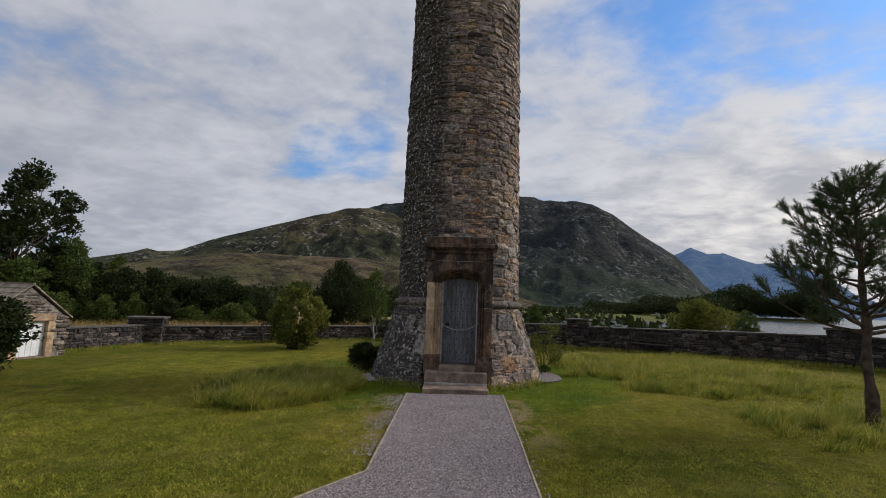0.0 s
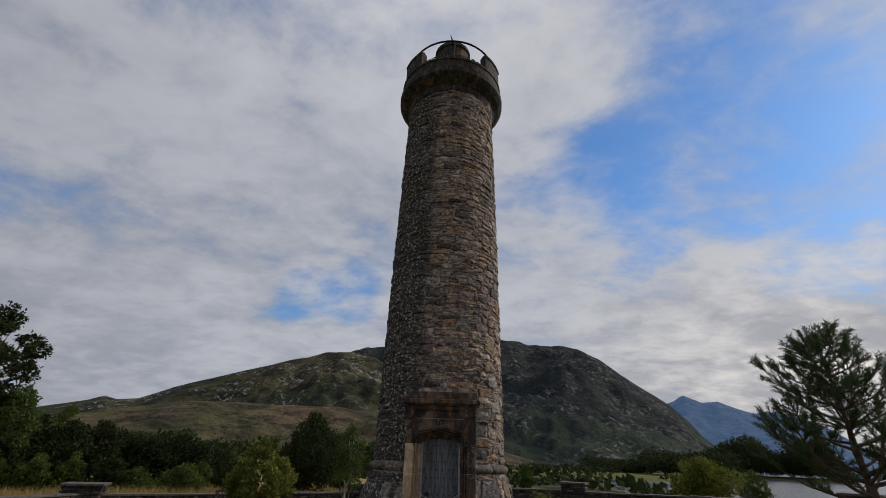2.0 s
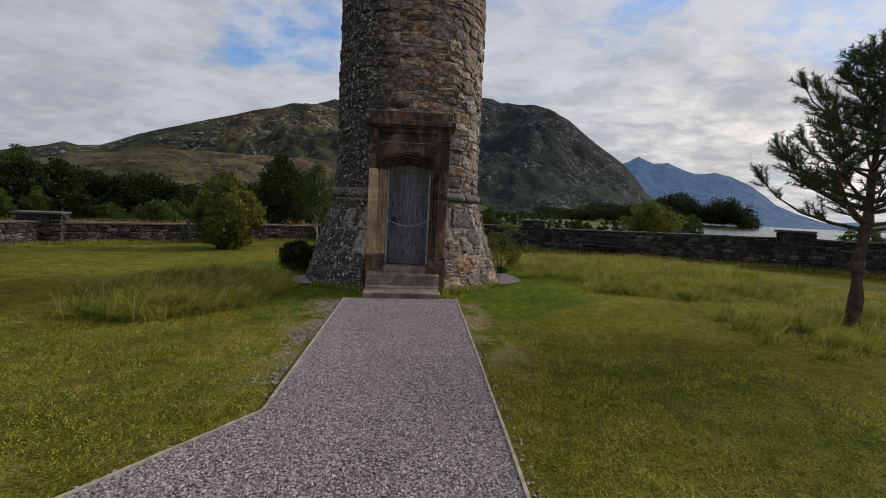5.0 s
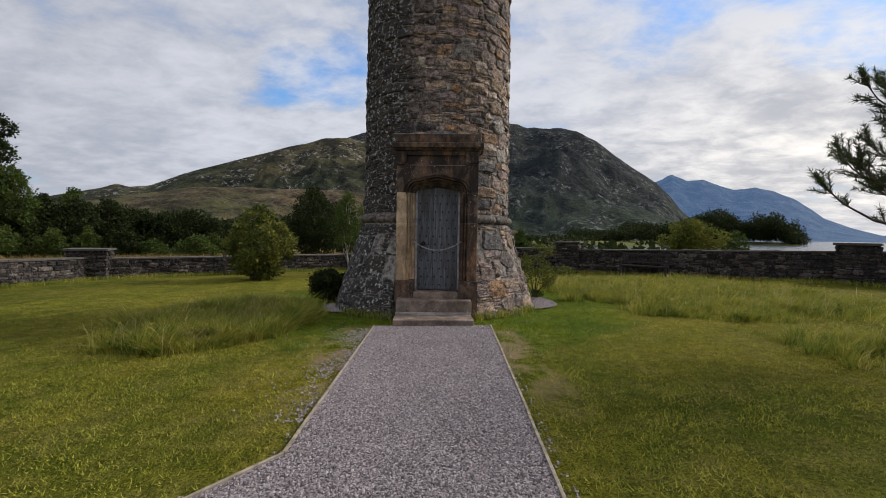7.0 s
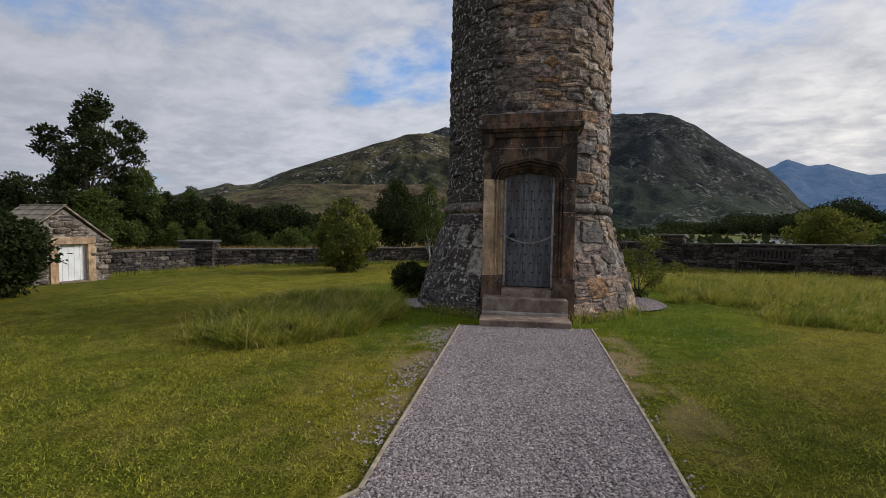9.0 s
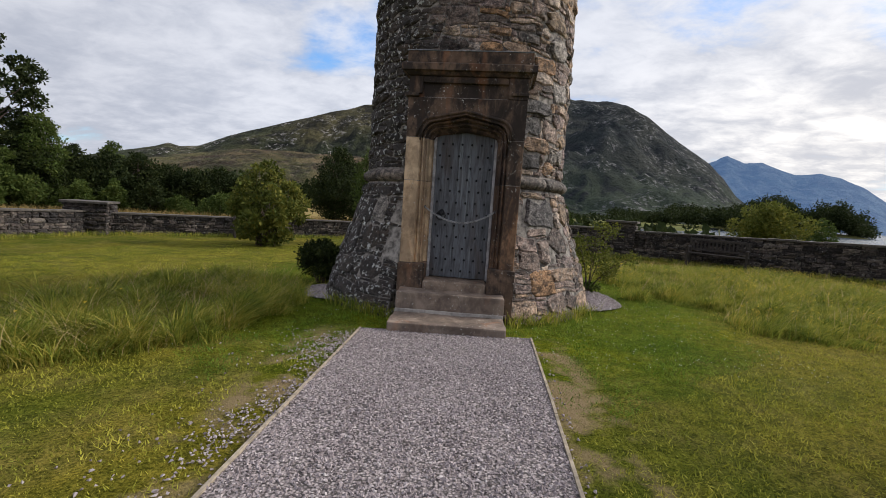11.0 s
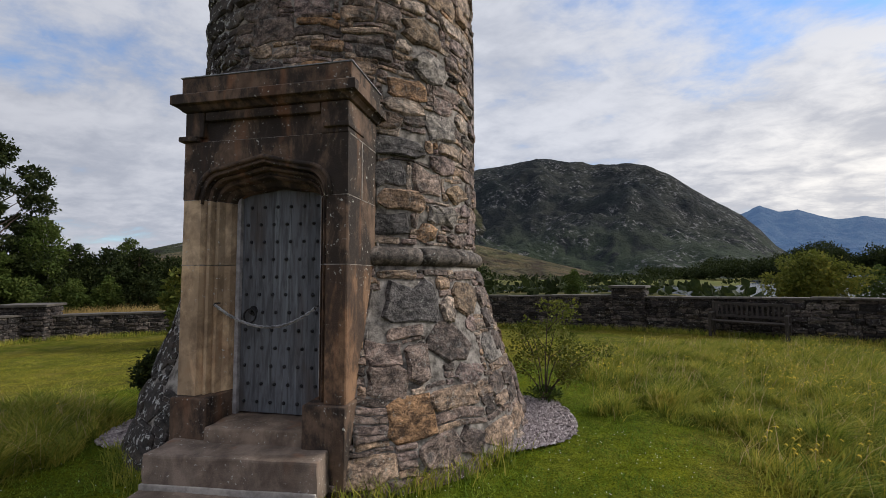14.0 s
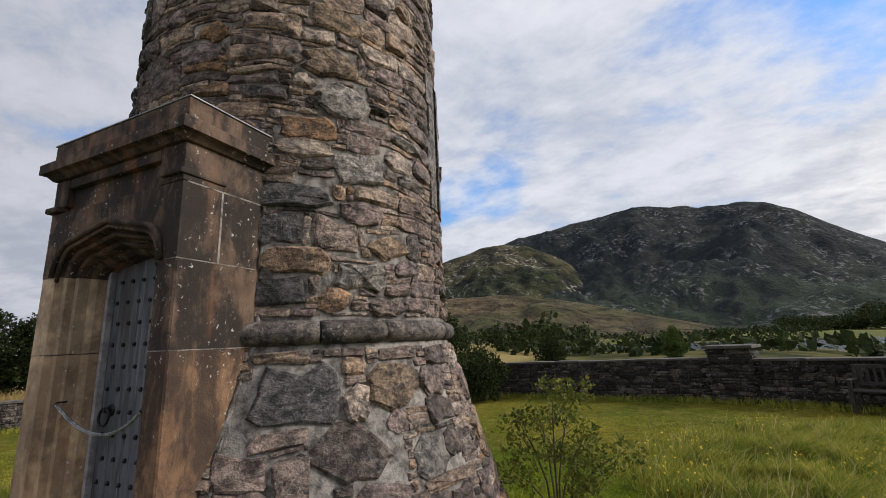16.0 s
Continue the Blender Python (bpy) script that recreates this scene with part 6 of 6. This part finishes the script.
def build_verges():
    """Uncut fringe along the walls and the tower's foot, white clover, and the straw meadow outside."""
    rng = np.random.default_rng(23)
    pts = []
    for i in range(1, 6):
        (x0, y0), (x1, y1) = WALL[i], WALL[i + 1]
        l = math.hypot(x1 - x0, y1 - y0)
        nx, ny = (y1 - y0) / l, -(x1 - x0) / l
        for _ in range(int(l * 420)):
            u, d = rng.random(), 0.22 + abs(rng.normal()) * 0.28
            x, y = x0 + (x1 - x0) * u + nx * d, y0 + (y1 - y0) * u + ny * d
            pts.append((x, y, ground_z(x, y) - 0.01))
    for _ in range(5200):
        a = rng.uniform(0, 2 * np.pi)
        d = 2.12 + abs(rng.normal()) * 0.09
        x, y = TX + d * math.sin(a), TY + d * math.cos(a)
        if free_ground(x, y):
            pts.append((x, y, ground_z(x, y) - 0.01))
    v, f = blade_mesh(rng, pts, 0.20, 0.005, 0.6, 2, grass_long)
    ob = new("verge_grass", build_mesh("verge_grass", v, f, grass_long))
    tagged(ob, "uncut grass fringe along the wall foot", "grass", kind="stuff")
    pts = []
    for _ in range(26000):
        b, d = rng.uniform(-62, -8), rng.uniform(22, 42)
        x, y = polar(b, d)
        if math.hypot(x - TX, y - TY) > 15.6:
            pts.append((x, y, ground_z(x, y) - 0.02))
    v, f = blade_mesh(rng, pts, 0.75, 0.014, 0.45, 2, straw)
    ob = new("meadow_grass", build_mesh("meadow_grass", v, f, straw))
    tagged(ob, "tall straw-coloured meadow grass beyond the wall", "grass", kind="stuff")
    pv, pf = [], []
    for _ in range(420):
        x, y = rng.uniform(1.1, 4.0), rng.uniform(7.8, 11.0)
        if rng.random() < 0.25:
            x, y = rng.uniform(-2.4, -0.6), rng.uniform(7.6, 10.6)
        if not free_ground(x, y) or tall_patch(x, y) > 0.4:
            continue
        z = ground_z(x, y) + rng.uniform(0.03, 0.05)
        o = len(pv)
        pv += [(x, y, z + 0.006)] + [(x + 0.005 * math.cos(t), y + 0.005 * math.sin(t), z) for t in (0, 1.26, 2.51, 3.77, 5.03)]
        pf += [(o, o + 1 + i, o + 1 + (i + 1) % 5) for i in range(5)]
    ob = new("clover_flowers", build_mesh("clover_flowers", pv, pf, white_petal))
    tagged(ob, "tiny white clover heads in the mown grass", "flowers", kind="stuff")


build_verges()


# ---- far shore ----
def build_far_woods():
    """Wooded point in the loch and the tree lines at the mountain's foot, as clumps of leaf-sized facets."""
    rng = np.random.default_rng(31)
    clumps = []
    verts = []

    def tree(b, d, h, w, z0):
        x, y = d * math.sin(radians(b)), d * math.cos(radians(b))
        for _ in range(4):
            r = w * rng.uniform(0.3, 0.5)
            clumps.append(((x + rng.normal() * w * 0.28, y + rng.normal() * w * 0.28, z0 + h * rng.uniform(0.35, 0.78)), (r, r, h * rng.uniform(0.2, 0.3))))
    prof = [(31.0, 12), (32.5, 17), (33.5, 24), (35, 30), (36.3, 33), (37.6, 28), (38.4, 20), (39.4, 21), (40.4, 28), (41.4, 27), (42.3, 24), (43.0, 16), (43.5, 6)]
    for _ in range(330):
        b = rng.uniform(31, 43.5)
        for (b0, h0), (b1, h1) in zip(prof, prof[1:]):
            if b0 <= b <= b1:
                h = h0 + (h1 - h0) * (b - b0) / (b1 - b0)
        tree(b - 1.3, 470 + rng.uniform(-15, 40), 1.15 * h * rng.uniform(0.55, 1.0), 11, WATER)
    for _ in range(260):
        b = rng.uniform(19, 34)
        tree(b, rng.uniform(330, 440), rng.uniform(5, 11) * (1.7 if b > 25 else 1), 9, WATER + 0.5)
    for _ in range(45):
        b = rng.uniform(-12, 22)
        tree(b, rng.uniform(230, 420), rng.uniform(1.5, 4.2), 7, (-1.6 if b < 22 else WATER + 0.4))
    for _ in range(170):
        b = rng.uniform(-42, 0)
        d = rng.uniform(90, 260)
        tree(b, d, rng.uniform(3, 7.5), 5.5, -1.2 + max(0, d - 200) * 0.05)
    for _ in range(170):
        b, d = rng.uniform(-10, 30), 60 + 190 * rng.random() ** 0.8
        if ground_z(d * math.sin(radians(b)), d * math.cos(radians(b))) < WATER + 0.2:
            continue
        tree(b, d, rng.uniform(0.9, 2.4) * (1 + d / 260), rng.uniform(3, 7), ground_z(d * math.sin(radians(b)), d * math.cos(radians(b))) - 0.3)
    v, f = leaf_cloud(rng, clumps, 120000, 1.15, 0.6, 1.3)
    ob = new("far_woods", build_mesh("far_woods", v, f, leaf_dark))
    tagged(ob, "dark woods on the far shore and at the mountain's foot", "woods", kind="stuff")
    # the low point of land under the trees
    vv, ff = [], []
    n = 40
    for i in range(n + 1):
        b = 27.7 + 15.0 * i / n
        for d, z in ((452, WATER - 0.4), (458, WATER + 1.2), (500, WATER + 2.2), (540, WATER - 0.4)):
            s = smooth(42.7, 41.2, b)
            x, y = d * math.sin(radians(b)), d * math.cos(radians(b))
            vv.append((x, y, WATER - 0.4 + (z - WATER + 0.4) * s))
    for i in range(n):
        for j in range(3):
            a = i * 4 + j
            ff.append((a, a + 1, a + 5, a + 4))
    ob = new("headland", build_mesh("headland", vv, ff, lawn))
    tagged(ob, "low wooded headland in the loch", "land", kind="structure")


build_far_woods()


build_masonry()
